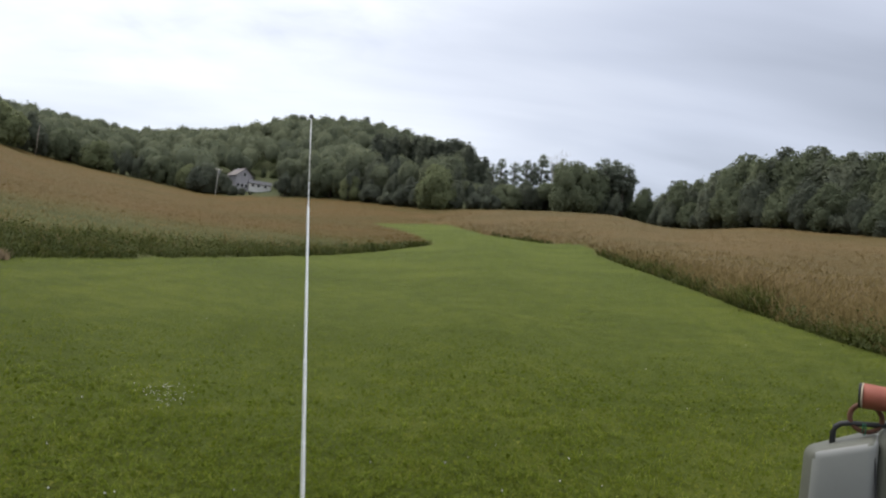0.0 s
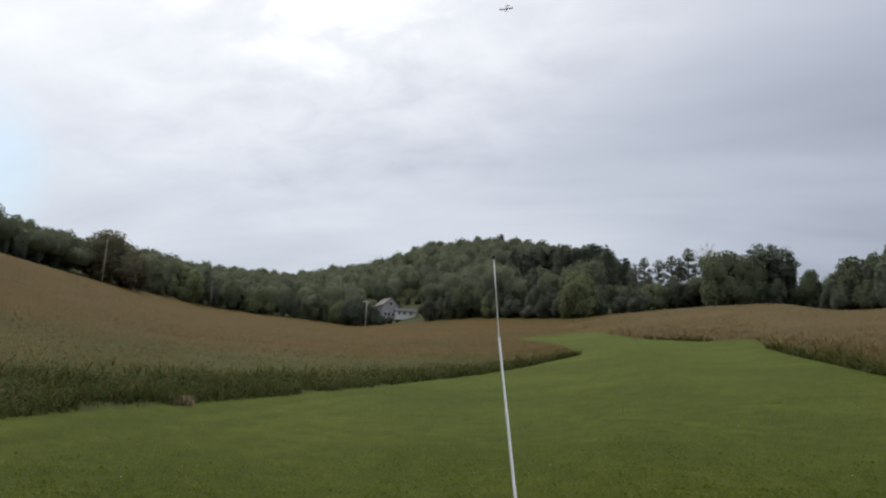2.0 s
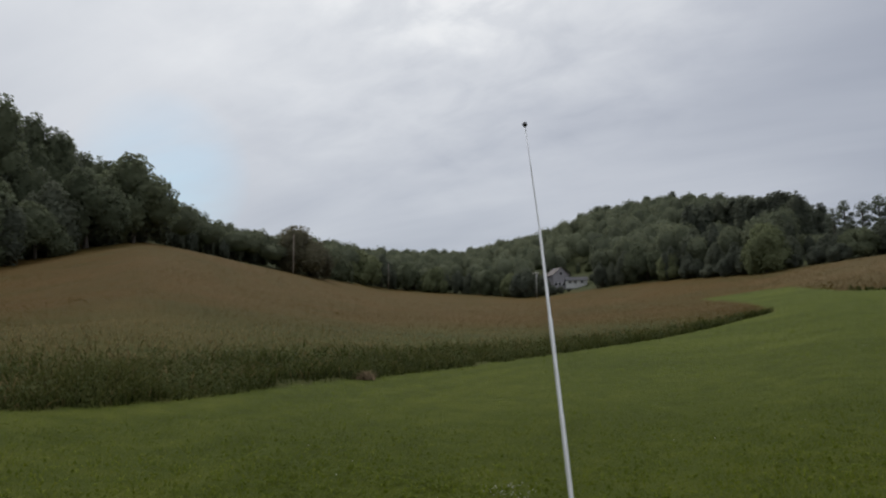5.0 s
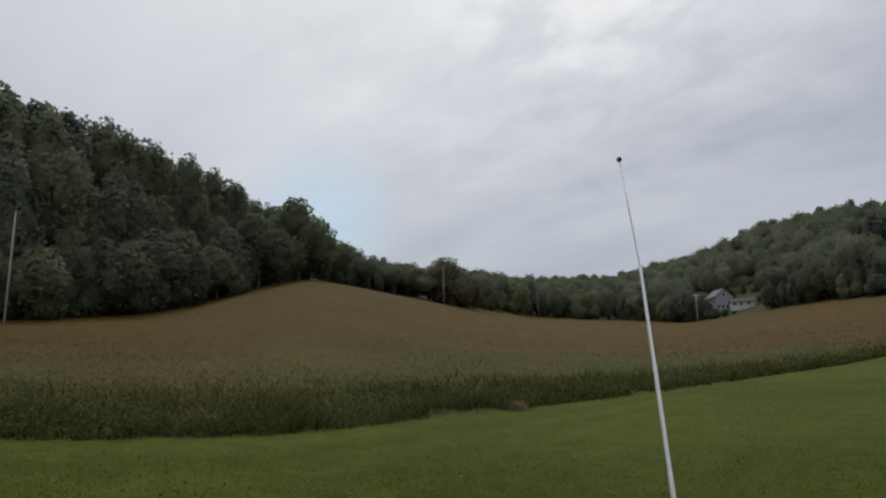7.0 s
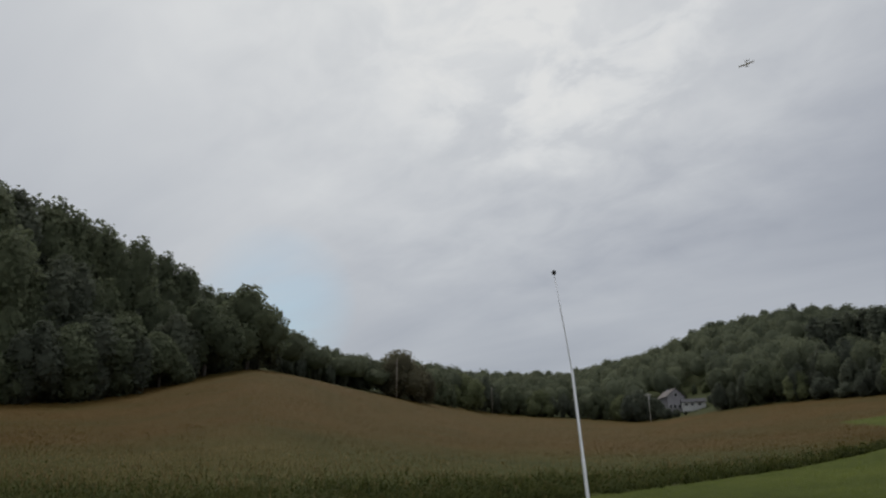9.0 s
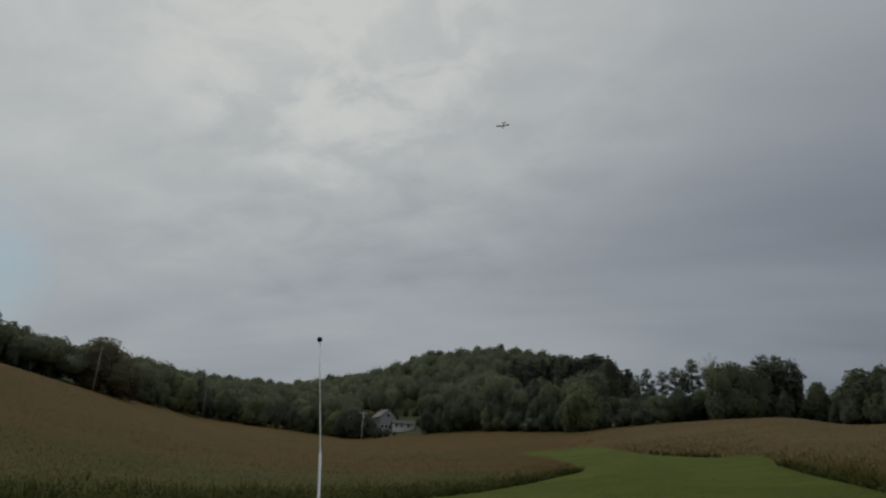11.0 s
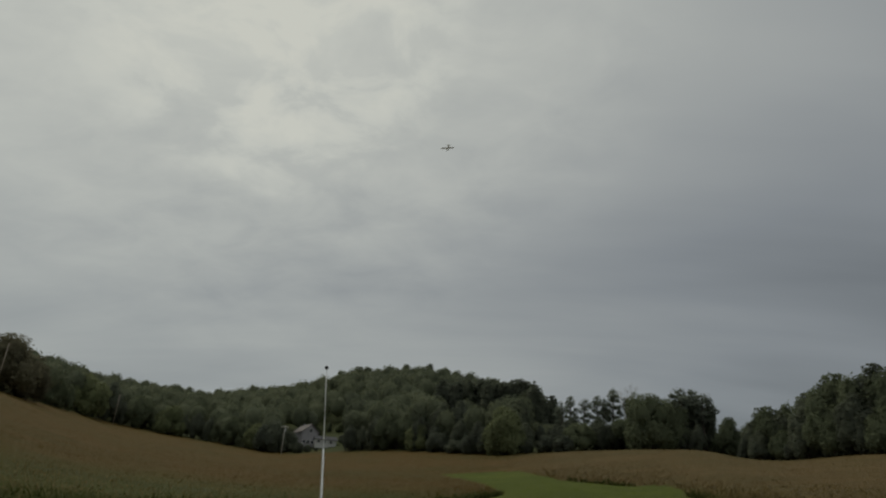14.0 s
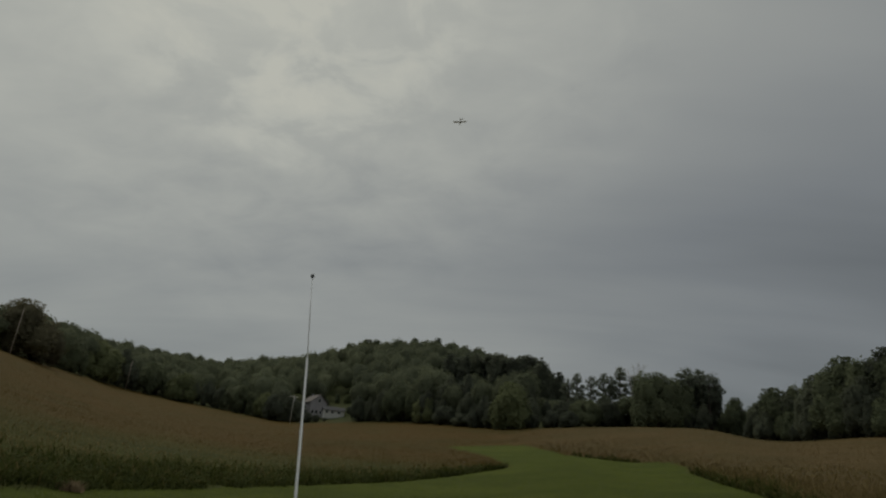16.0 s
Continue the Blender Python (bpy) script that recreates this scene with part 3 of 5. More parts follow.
def build_tall_grass():
    rng = np.random.default_rng(8)

    def hollow(az, r):
        """Trodden and shaded hollows along the front of the tall grass, where little grows."""
        x, y, _ = at(az, r)
        n = np.array([noise.noise((a * 0.4, b * 0.4, 21.0)) + 0.5 * noise.noise((a * 1.3, b * 1.3, 3.0)) for a, b in zip(x, y)])
        return (n > 0.16 + 0.25 * (r - pick(R1, az))) & (az > 8) & (rng.uniform(0, 1, len(r)) < 0.9)

    def scatter(n, a0, a1, first, last):
        az = rng.uniform(a0, a1, n)
        e = pick(R1, az)
        f = rng.uniform(0, 1, n)
        r = e * first * np.exp(f * np.log(np.maximum(pick(R2, az) * last / (e * first), 1.01)))
        keep = (mown(az, r) < 0.5) & ~hollow(az, r)
        return az[keep], r[keep]

    for name, a0, a1, n, label in (("tall_grass_field", -2.5, 108, 86000, "tall brown hay grass with reddish seed heads on rising field"),
                                   ("tall_grass_meadow", -75, -2.5, 50000, "tall tan hay grass with seed heads beside the lawn")):
        az, r = scatter(n, a0, a1, 1.0, 1.02)
        x, y, z = at(az, r)
        drift = np.array([noise.noise((a * 0.3, b * 0.3, 4.0)) for a, b in zip(x, y)])
        tuft = np.array([noise.noise((a * 0.9, b * 0.9, 14.0)) for a, b in zip(x, y)])
        f = r / pick(R1, az) - 1
        deep = 0.12 + 0.88 * np.clip((az - 4) / 25, 0, 1)
        green = (f < (1.2 + 0.9 * drift + rng.logistic(0, 0.75, len(r))) * deep) & (az > 2)
        away = r - pick(R1, az)
        low = np.clip(away / (6 + 0.6 * pick(R1, az)), 0, 1)
        coarse = (f >= 1.6) | (r > 50)
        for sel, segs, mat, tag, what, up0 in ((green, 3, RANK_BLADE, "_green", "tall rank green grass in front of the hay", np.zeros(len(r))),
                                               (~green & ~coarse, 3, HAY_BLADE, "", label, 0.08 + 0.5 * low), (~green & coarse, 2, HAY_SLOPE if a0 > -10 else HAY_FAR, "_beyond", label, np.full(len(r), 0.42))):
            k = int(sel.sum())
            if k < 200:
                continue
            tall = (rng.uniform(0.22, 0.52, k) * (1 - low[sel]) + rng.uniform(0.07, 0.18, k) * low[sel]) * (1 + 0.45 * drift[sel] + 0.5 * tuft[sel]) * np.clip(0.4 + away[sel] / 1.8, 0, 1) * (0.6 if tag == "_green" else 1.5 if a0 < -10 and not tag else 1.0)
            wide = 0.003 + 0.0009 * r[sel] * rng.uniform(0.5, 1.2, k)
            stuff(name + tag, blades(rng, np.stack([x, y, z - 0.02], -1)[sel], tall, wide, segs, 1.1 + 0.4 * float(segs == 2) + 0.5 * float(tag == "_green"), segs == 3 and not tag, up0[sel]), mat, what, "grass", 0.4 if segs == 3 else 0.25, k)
    # greener, denser growth along the mown edges
    az = rng.uniform(-75, 108, 36000)
    e = pick(R1, az)
    deep = np.where(az > 4, 0.12 + 0.5 * np.clip((az - 4) / 25, 0, 1), 0.08 + 0.06 * np.clip((-10 - az) / 12, 0, 1)) * e
    r = e + np.abs(rng.normal(0, 1, len(az))) * deep * 0.38
    keep = (mown(az, r) < 0.5) & ~hollow(az, r)
    az, r = az[keep], r[keep]
    x, y, z = at(az, r)
    drift = np.array([noise.noise((a * 0.5, b * 0.5, 9.0)) for a, b in zip(x, y)])
    tall = rng.uniform(0.18, 0.52, len(r)) * np.clip(1 + 1.2 * drift, 0.35, 1.7) * np.clip(0.45 + (r - pick(R1, az)) / 1.5, 0, 1) * (1 - 0.35 * np.clip((r / pick(R1, az) - 1) / 1.2, 0, 1)) * (1 + 0.15 * (az < -10))
    wide = 0.007 + 0.0016 * r * rng.uniform(0.5, 1.3, len(r))
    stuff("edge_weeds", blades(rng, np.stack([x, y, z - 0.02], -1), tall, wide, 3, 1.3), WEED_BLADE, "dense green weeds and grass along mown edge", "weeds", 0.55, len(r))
    # leafy weed clumps, lower at the very edge
    n = 1500
    az = np.where(rng.uniform(0, 1, n) < 0.82, rng.uniform(3, 106, n), rng.uniform(-70, 3, n))
    e = pick(R1, az)
    r = e + np.abs(rng.normal(0, 1, n)) * e * np.where(az > 3, 0.05 + 0.17 * np.clip((az - 4) / 25, 0, 1), 0.05) + 0.1
    keep = (mown(az, r) < 0.5) & ~hollow(az, r)
    az, r = az[keep], r[keep]
    x, y, z = at(az, r)
    n, per = len(r), 60
    tall = rng.uniform(0.22, 0.60, n)
    rad = rng.uniform(0.18, 0.42, n)
    d = rng.normal(0, 1, (n * per, 3))
    d /= np.linalg.norm(d, axis=1)[:, None]
    d[:, 2] = np.abs(d[:, 2])
    k = np.repeat(np.arange(n), per)
    c = np.stack([x, y, z], -1)[k] + d * np.stack([rad, rad, tall], -1)[k] * rng.uniform(0.35, 1.05, (n * per, 1))
    me = leaf_mesh("weed_leaves", c, d, (0.018 + 0.0009 * r[k]) * rng.uniform(0.6, 1.6, n * per), rng, d + np.array([0, 0, 0.7]) - c * np.array([0.8, 0.8, 0]) / np.maximum(r[k], 1)[:, None])
    structure("weed_leaves", me, WEED_LEAF, "leafy green weeds along the edge of the tall grass", "weeds", kind="stuff")


# ---------------------------------------------------------------- trees
def part(name, data, mat, parent, label=""):
    """Link a bmesh or mesh as one mesh object under a thing or a part."""
    if isinstance(data, bmesh.types.BMesh):
        me = bpy.data.meshes.new(name)
        data.to_mesh(me)
        data.free()
    else:
        me = data
    if mat is not None and not me.materials:
        me.materials.append(mat)
    ob = new(name, me)
    ob.parent = parent
    if label:
        tagged(ob, label)
    return ob


def tube(bm, pts, radii, sides=8, caps=True):
    """A tapered tube along points."""
    rings = []
    up = Vector((0.13, 0.21, 0.97))
    for i, p in enumerate(pts):
        a = Vector(pts[min(i + 1, len(pts) - 1)]) - Vector(pts[max(i - 1, 0)])
        a.normalize()
        u = a.cross(up)
        if u.length < 1e-3:
            u = a.cross(Vector((1, 0, 0)))
        u.normalize()
        v = a.cross(u)
        rings.append([bm.verts.new(Vector(p) + (u * math.cos(2 * math.pi * k / sides) + v * math.sin(2 * math.pi * k / sides)) * radii[i]) for k in range(sides)])
    for a, b in zip(rings, rings[1:]):
        for k in range(sides):
            bm.faces.new((a[k], a[(k + 1) % sides], b[(k + 1) % sides], b[k])).smooth = True
    if caps:
        bm.faces.new(rings[0][::-1])
        bm.faces.new(rings[-1])
    return rings


def ball_arrays(level):
    """Directions and triangles of an even ball."""
    bm = bmesh.new()
    bmesh.ops.create_icosphere(bm, subdivisions=level, radius=1)
    V = np.array([v.co[:] for v in bm.verts])
    F = np.array([[v.index for v in f.verts] for f in bm.faces])
    bm.free()
    return V / np.linalg.norm(V, axis=1)[:, None], F


BALL_COARSE = ball_arrays(2)


def leaf_mesh(name, centres, outward, sizes, rng, soft=None, unruly=0.5, core=None):
    """Leaf sprays, one triangle each, that take their shading from the clump's own roundness; core adds the dense inner foliage as (verts, faces, normals)."""
    n = len(centres)
    nrm = outward + rng.normal(0, unruly, (n, 3))
    nrm /= np.linalg.norm(nrm, axis=1)[:, None]
    u = np.cross(nrm, rng.normal(0, 1, (n, 3)))
    u /= np.linalg.norm(u, axis=1)[:, None]
    v = np.cross(nrm, u)
    s = sizes[:, None]
    V = np.stack([centres - u * s * 0.6 - v * s * rng.uniform(0.1, 0.4, (n, 1)), centres + u * s * 0.6 - v * s * rng.uniform(0.1, 0.4, (n, 1)), centres + v * s * rng.uniform(0.5, 0.8, (n, 1))], 1).reshape(-1, 3)
    F = np.arange(3 * n).reshape(-1, 3)
    if soft is None:
        return mesh_np(name, V, F)
    q = soft + rng.normal(0, 0.14, (n, 3))
    q /= np.linalg.norm(q, axis=1)[:, None]
    g = np.cross(V[1::3] - V[0::3], V[2::3] - V[0::3])
    F = np.where(((g * q).sum(1) < 0)[:, None], F[:, ::-1], F)
    N = np.repeat(q, 3, axis=0)
    if core is not None:
        F = np.concatenate([F, core[1] + len(V)])
        V, N = np.concatenate([V, core[0]]), np.concatenate([N, core[2]])
    me = mesh_np(name, V, F)
    me.polygons.foreach_set("use_smooth", np.ones(len(F), bool))
    me.normals_split_custom_set_from_vertices(N.tolist())
    return me


build_lawn()
build_tall_grass()


def build_dry_clump():
    rng = np.random.default_rng(14)
    n = 260
    az0 = 34.9
    x, y, z = (float(v) for v in at(az0, float(pick(R1, az0)) - 0.1))
    spot = rng.normal(0, 0.08, (n, 2))
    base = np.column_stack([x + spot[:, 0] * 1.5, y + spot[:, 1], np.full(n, z)])
    V, F, U = blades(rng, base, rng.uniform(0.12, 0.28, n), np.full(n, 0.016), 3, 1.0)
    me = swarded("dry_grass_clump", V, F, U, 0.5, n)
    me.materials.append(material("dead_grass", [(0.3, (0.12, 0.085, 0.045)), (0.7, (0.24, 0.175, 0.095))], 4.0, random_per="island"))
    tagged(new("dry_grass_clump", me), "clump of dead tan grass lying at mown edge", "grass clump")


build_dry_clump()


def clumps(d, a, p):
    """Rounded clumps over a crown: height at directions d for wave vectors a and phases p, and its slope."""
    w = np.einsum("ni,nki->nk", d, a) + p
    f = np.abs(np.sin(w))
    g = np.einsum("nk,nki->ni", np.sign(np.sin(w)) * np.cos(w), a)
    return f.mean(1), g / a.shape[1]


def dome(rng, count, h, w, low, masses=11):
    """Leaf places and facings of one full crown, and its dense inside: overlapping masses of foliage, each knobbly with boughs, from low to h."""
    mid, half = np.array([0, 0, (h + low) / 2]), np.array([w / 2, w / 2, (h - low) / 2])
    i = np.arange(masses) + 0.5
    up = np.clip(1 - 1.75 * i / masses + rng.normal(0, 0.10, masses), -0.8, 1)
    turn = i * 2.39996 + rng.normal(0, 0.5, masses)
    flat = np.sqrt(1 - np.abs(up) ** 2.6)
    place = np.stack([flat * np.cos(turn), flat * np.sin(turn), up], -1) * rng.uniform(0.42, 0.66, (masses, 1))
    big = rng.uniform(0.34, 0.50, masses)
    away = place / np.linalg.norm(place, axis=1)[:, None]
    k = rng.choice(masses, count, p=big ** 2 / (big ** 2).sum())
    d = rng.normal(0, 1, (count, 3)) + away[k] * 0.7
    d /= np.linalg.norm(d, axis=1)[:, None]
    waves, phase = rng.normal(0, 3.6, (masses, 5, 3)), rng.uniform(0, 6, (masses, 5))
    f, g = clumps(d, waves[k], phase[k])
    g -= (g * d).sum(1)[:, None] * d
    facing = d - 0.42 * g + 0.40 * away[k]
    facing /= np.linalg.norm(facing, axis=1)[:, None]
    size = big[k] * (0.58 + 0.66 * f) * rng.uniform(0.82, 1.08, count)
    # loose sprays stand out of the outline here and there
    size *= np.where(rng.uniform(0, 1, count) < 0.10, rng.uniform(1.0, 1.12, count), 1.0)
    c = place[k] + d * size[:, None]
    foot, head = np.quantile(c[:, 2], (0.03, 0.995))
    c[:, 2] = np.minimum((c[:, 2] - foot) / (head - foot) * 2 - 1, 1.02)
    B, T = BALL_COARSE
    inner, faces, q = [], [], []
    for j in range(masses):
        lump = 0.60 + 0.48 * clumps(B, np.repeat(waves[j:j + 1], len(B), 0), np.repeat(phase[j:j + 1], len(B), 0))[0]
        faces.append(T + j * len(B))
        inner.append(place[j] + B * (big[j] * lump * 0.80)[:, None])
        q.append(B + 0.45 * away[j] + np.array([0, 0, 0.35]))
    inner, q = np.concatenate(inner), np.concatenate(q)
    inner[:, 2] = (inner[:, 2] - foot) / (head - foot) * 2 - 1
    return c * half + mid, facing, (inner * half + mid, np.concatenate(faces), q / np.linalg.norm(q, axis=1)[:, None])


def crown_mesh(name, lobes, per, size, rng, squash=0.8):
    n = len(lobes) * per
    d = rng.normal(0, 1, (n, 3))
    d /= np.linalg.norm(d, axis=1)[:, None]
    k = np.repeat(np.arange(len(lobes)), per)
    c = lobes[k, :3] + d * (lobes[k, 3] * rng.uniform(0.35, 1.25, n))[:, None] * np.array([1, 1, squash])
    whole = c - np.array([0, 0, lobes[:, 2].mean()])
    whole /= np.linalg.norm(whole, axis=1)[:, None] + 1e-6
    return leaf_mesh(name, c, d + np.array([0, 0, 0.35]), size * rng.uniform(0.6, 1.4, n), rng, 0.75 * d + 0.6 * whole + np.array([0, 0, 0.45]))


def broad_tree(seed, h, w, leaf, label, low=None, count=4200, size=0.47):
    rng = np.random.default_rng(seed)
    low = h * 0.03 if low is None else low
    root = new("tree")
    tagged(root, label, "tree")
    bm = bmesh.new()
    lean = rng.uniform(-0.3, 0.3, 2)
    tube(bm, [(0, 0, -0.5), (0.02, 0, 0.3), (lean[0] * 0.4, lean[1] * 0.4, h * 0.3), (lean[0], lean[1], h * 0.72)], [0.028 * h + 0.05, 0.022 * h, 0.017 * h, 0.004 * h])
    c, facing, core = dome(rng, count, h, w, low)
    for e in c[:14]:
        b = Vector((lean[0] * 0.5, lean[1] * 0.5, max(h * 0.2, e[2] * 0.62)))
        e = Vector(e)
        tube(bm, [b, b.lerp(e, 0.5) + Vector((0, 0, h * 0.02)), e], [0.008 * h, 0.005 * h, 0.0015 * h], 5)
    part("trunk", bm, BARK, root)
    part("crown", leaf_mesh("crown", c, facing, size * rng.uniform(0.55, 1.5, count), rng, facing + np.array([0, 0, 0.4]), 0.45, core), leaf, root)
    return root


def pine_tree(seed, h, w, label):
    """An old pine: a bare trunk, and rounded open clouds of needles on rising limbs."""
    rng = np.random.default_rng(seed)
    root = new("pine_tree")
    tagged(root, label, "tree")
    bm = bmesh.new()
    bend = rng.normal(0, 0.25, 2)
    tube(bm, [(0, 0, -0.5), (bend[0], bend[1], h * 0.45), (bend[0] * 0.4, bend[1], h * 0.75), (0, 0, h * 0.95)], [0.02 * h, 0.015 * h, 0.010 * h, 0.003 * h])
    lobes = [(0, 0, h * 0.93, w * 0.17), (rng.normal(0, 0.3), rng.normal(0, 0.3), h * 0.85, w * 0.23)]
    for k in range(13):
        a = k * 2.4 + rng.normal(0, 0.4)
        f = (k + rng.uniform(0, 1)) / 13
        z = h * (0.46 + 0.42 * f)
        reach = w / 2 * (0.82 - 0.45 * f) * rng.uniform(0.45, 1.1)
        e = Vector((reach * math.cos(a), reach * math.sin(a), z))
        tube(bm, [(0, 0, z - reach * 0.45), e], [0.006 * h, 0.0015 * h], 4)
        lobes.append((*e, w * rng.uniform(0.11, 0.19)))
    part("trunk", bm, BARK, root)
    part("crown", crown_mesh("crown", np.array(lobes), 95, 0.36, rng, 0.75), NEEDLE, root)
    return root


def bare_tree(seed, h, label):
    """A dead tree: a pale trunk that forks into ever thinner bare limbs."""
    rng = np.random.default_rng(seed)
    root = tagged(new("bare_tree"), label, "tree")
    bm = bmesh.new()

    def fork(p, d, length, rad, level):
        e = p + d * length
        tube(bm, [p, p.lerp(e, 0.5) + Vector(rng.normal(0, 0.03, 3)) * length, e], [rad, rad * 0.8, rad * 0.55], 6)
        if level:
            for _ in range(3):
                fork(e, (d + Vector(rng.normal(0, 0.38, 3)) + Vector((0, 0, 0.25))).normalized(), length * rng.uniform(0.55, 0.8), rad * 0.55, level - 1)

    fork(Vector((0, 0, -0.4)), Vector((0.02, 0, 1)).normalized(), h * 0.42, 0.014 * h, 4)
    part("trunk", bm, material("bleached_bark", [(0.3, (0.30, 0.28, 0.25)), (0.7, (0.46, 0.44, 0.40))], 3.0, bump=0.4), root)
    return root


def stand(az, r, scale=1.0, turn=0.0, wide=1.0):
    x, y, z = (float(v) for v in at(az, r))
    return pose(x, y, z - 0.1, 0, 0, turn) @ Matrix.Diagonal((scale * wide, scale * wide, scale, 1))


def build_trees():
    rng = np.random.default_rng(21)
    kinds = {
        "broad": broad_tree(1, 15, 11, LEAF, "broad green deciduous tree at the field edge"),
        "tall": broad_tree(2, 18, 9.5, LEAF, "tall green deciduous tree in the wood edge", count=4600, size=0.47),
        "dark": broad_tree(3, 17, 9, LEAF_DARK, "tall dark green tree in the shaded wood"),
        "pale": broad_tree(4, 12, 12, LEAF_LIGHT, "rounded pale green tree in front of the wood", low=0.1),
        "bronze": broad_tree(12, 14, 13, LEAF_BROWN, "full bronze-green tree beside the utility pole", low=0.0),
        "bush": broad_tree(5, 7, 8, LEAF_DARK, "low dark bushy tree at the edge of the wood", low=0.0, count=2600, size=0.42),
        "round": broad_tree(11, 13, 13, LEAF, "full round green tree standing before the pines", low=0.1),
        "pine": pine_tree(6, 17, 7.5, "open-crowned pine tree against the grey sky"),
        "pine2": pine_tree(7, 16, 6.2, "slender pine tree with bare lower trunk"),
        "spruce": broad_tree(9, 18, 6, LEAF_DARK, "narrow dark conifer in the wood", low=1.0, count=3600),
    }
    used = set()

    def plant(kind, az, r, top=None, wide=1.0, turn=None):
        """Place a tree of a kind; top is the height angle that its crown reaches."""
        ob = kinds[kind]
        h = {"broad": 15, "tall": 18, "dark": 17, "pale": 12, "bronze": 14, "bush": 7, "round": 13, "pine": 17, "pine2": 16, "spruce": 18}[kind]
        z = float(height(az, r))
        s = 1.0 if top is None else (EYE + r * math.tan(radians(top)) - z) / h
        m = stand(az, r, s, rng.uniform(0, 360) if turn is None else turn, wide)
        if kind in used:
            copy_thing(ob, m @ Matrix.Diagonal((1 / ob.scale[0], 1 / ob.scale[1], 1 / ob.scale[2], 1)))
        else:
            used.add(kind)
            ob.matrix_basis = m

    # the tree beside the utility pole and its neighbours on the brow
    plant("bronze", 41.1, 196, 10.2, 1.5)
    plant("bronze", 39.2, 204, 8.7, 1.1)
    plant("broad", 43.4, 222, 9.2, 0.9)
    for az, top in ((44.0, 9.5), (45.2, 9.9), (46.4, 10.5), (47.6, 10.7), (48.9, 11.4), (50.0, 11.5), (51.0, 11.8), (52.0, 12.0)):
        plant(("tall", "dark", "broad")[int(az) % 3], az, 204 - (az - 44) * 5, top, 0.85)
        plant("dark", az + 0.5, 188 - (az - 44) * 5, float(pick(E2, az)) + (top - float(pick(E2, az))) * rng.uniform(0.45, 0.7), 1.15)
    # pale tree, dark trees, pines and round trees ahead
    plant("pale", 1.9, 174, 9.2, 1.05)
    plant("dark", 3.9, 182, 7.9, 1.3)
    plant("dark", 0.0, 178, 8.1, 1.3)
    plant("dark", 5.6, 190, 8.0, 1.3)
    plant("dark", 7.3, 198, 7.6, 1.2)
    plant("dark", 9.0, 204, 7.9, 1.2)
    for az, top in ((6.6, 11.1), (5.4, 11.3), (4.4, 11.0), (3.5, 11.4), (2.6, 11.3), (1.8, 11.2), (0.9, 11.4), (0.1, 11.5), (-0.8, 11.0), (-1.7, 10.3), (-2.4, 9.4)):
        plant("spruce", az, 228 + rng.uniform(-8, 8), top, 1.7)
        plant("dark", az + 0.4, 206 + rng.uniform(-6, 6), top - rng.uniform(1.6, 2.6), 1.1)
    for az in np.arange(-2.4, -9.4, -0.75):
        plant(("dark", "round", "dark")[int(-az) % 3], az, 178 + rng.uniform(-3, 3), 8.55 + rng.uniform(-0.5, 0.35), 1.4)
    for az, top, kind in ((-2.9, 10.0, "pine"), (-3.7, 10.5, "pine2"), (-4.9, 10.3, "pine"), (-5.9, 10.6, "pine2"), (-6.5, 10.4, "pine"), (-7.2, 11.2, "pine2"), (-8.2, 10.5, "pine")):
        plant(kind, az, 190 + rng.uniform(-5, 5), top)
    plant("round", -10.2, 166, 10.7, 1.0)
    plant("round", -11.6, 169, 10.3, 0.9)
    plant("broad", -9.2, 170, 9.2, 0.9)
    plant("pine", -12.5, 172, 11.3, 1.25)
    plant("pine2", -13.4, 176, 11.2, 1.45)
    plant("pine", -14.3, 174, 10.9, 1.3)
    plant("spruce", -13.0, 175, 10.6, 1.5)
    plant("spruce", -14.1, 178, 10.2, 1.5)
    x, y, z = (float(v) for v in at(-8.0, 188))
    bare_tree(5, 15.5, "bare dead tree with pale limbs among the pines").matrix_basis = pose(x, y, z)
    plant("dark", -13.6, 166, 8.4, 1.2)
    plant("dark", -12.4, 167, 8.0, 1.2)
    plant("broad", -15.8, 170, 8.9, 1.1)
    plant("dark", -16.9, 160, 7.5, 1.1)
    for az in np.arange(-3.0, 8.5, 1.5):
        plant("bush", az, float(pick(R2, az)) + 4 + rng.uniform(0, 3), float(pick(E2, az)) + rng.uniform(0.9, 2.0), rng.uniform(1.0, 1.6))
    # foot of the wooded hill
    for i, az in enumerate(np.arange(8.0, 39.5, 0.95)):
        r = float(pick(R2, az)) + 8 + rng.uniform(0, 7)
        if 15.0 < az < 20.9:
            r = 283 + rng.uniform(0, 6)
        plant(("dark", "broad", "dark", "tall", "dark", "pale", "broad")[(i * 5) % 7], az, r, float(pick(E2, az)) + rng.uniform(1.6, 3.0), rng.uniform(1.0, 1.35))
    for az, r, top in ((19.9, 252, 5.9), (20.7, 254, 6.5), (21.5, 252, 6.2), (18.9, 246, 5.05), (18.1, 245, 4.95), (17.4, 245, 4.8), (16.7, 244, 4.75), (15.9, 246, 4.95), (15.3, 256, 6.0)):
        plant("bush", az, r, top, 1.0)
    plant("dark", 15.0, 264, 6.9, 1.2)
    plant("broad", 14.3, 262, 6.6, 1.1)
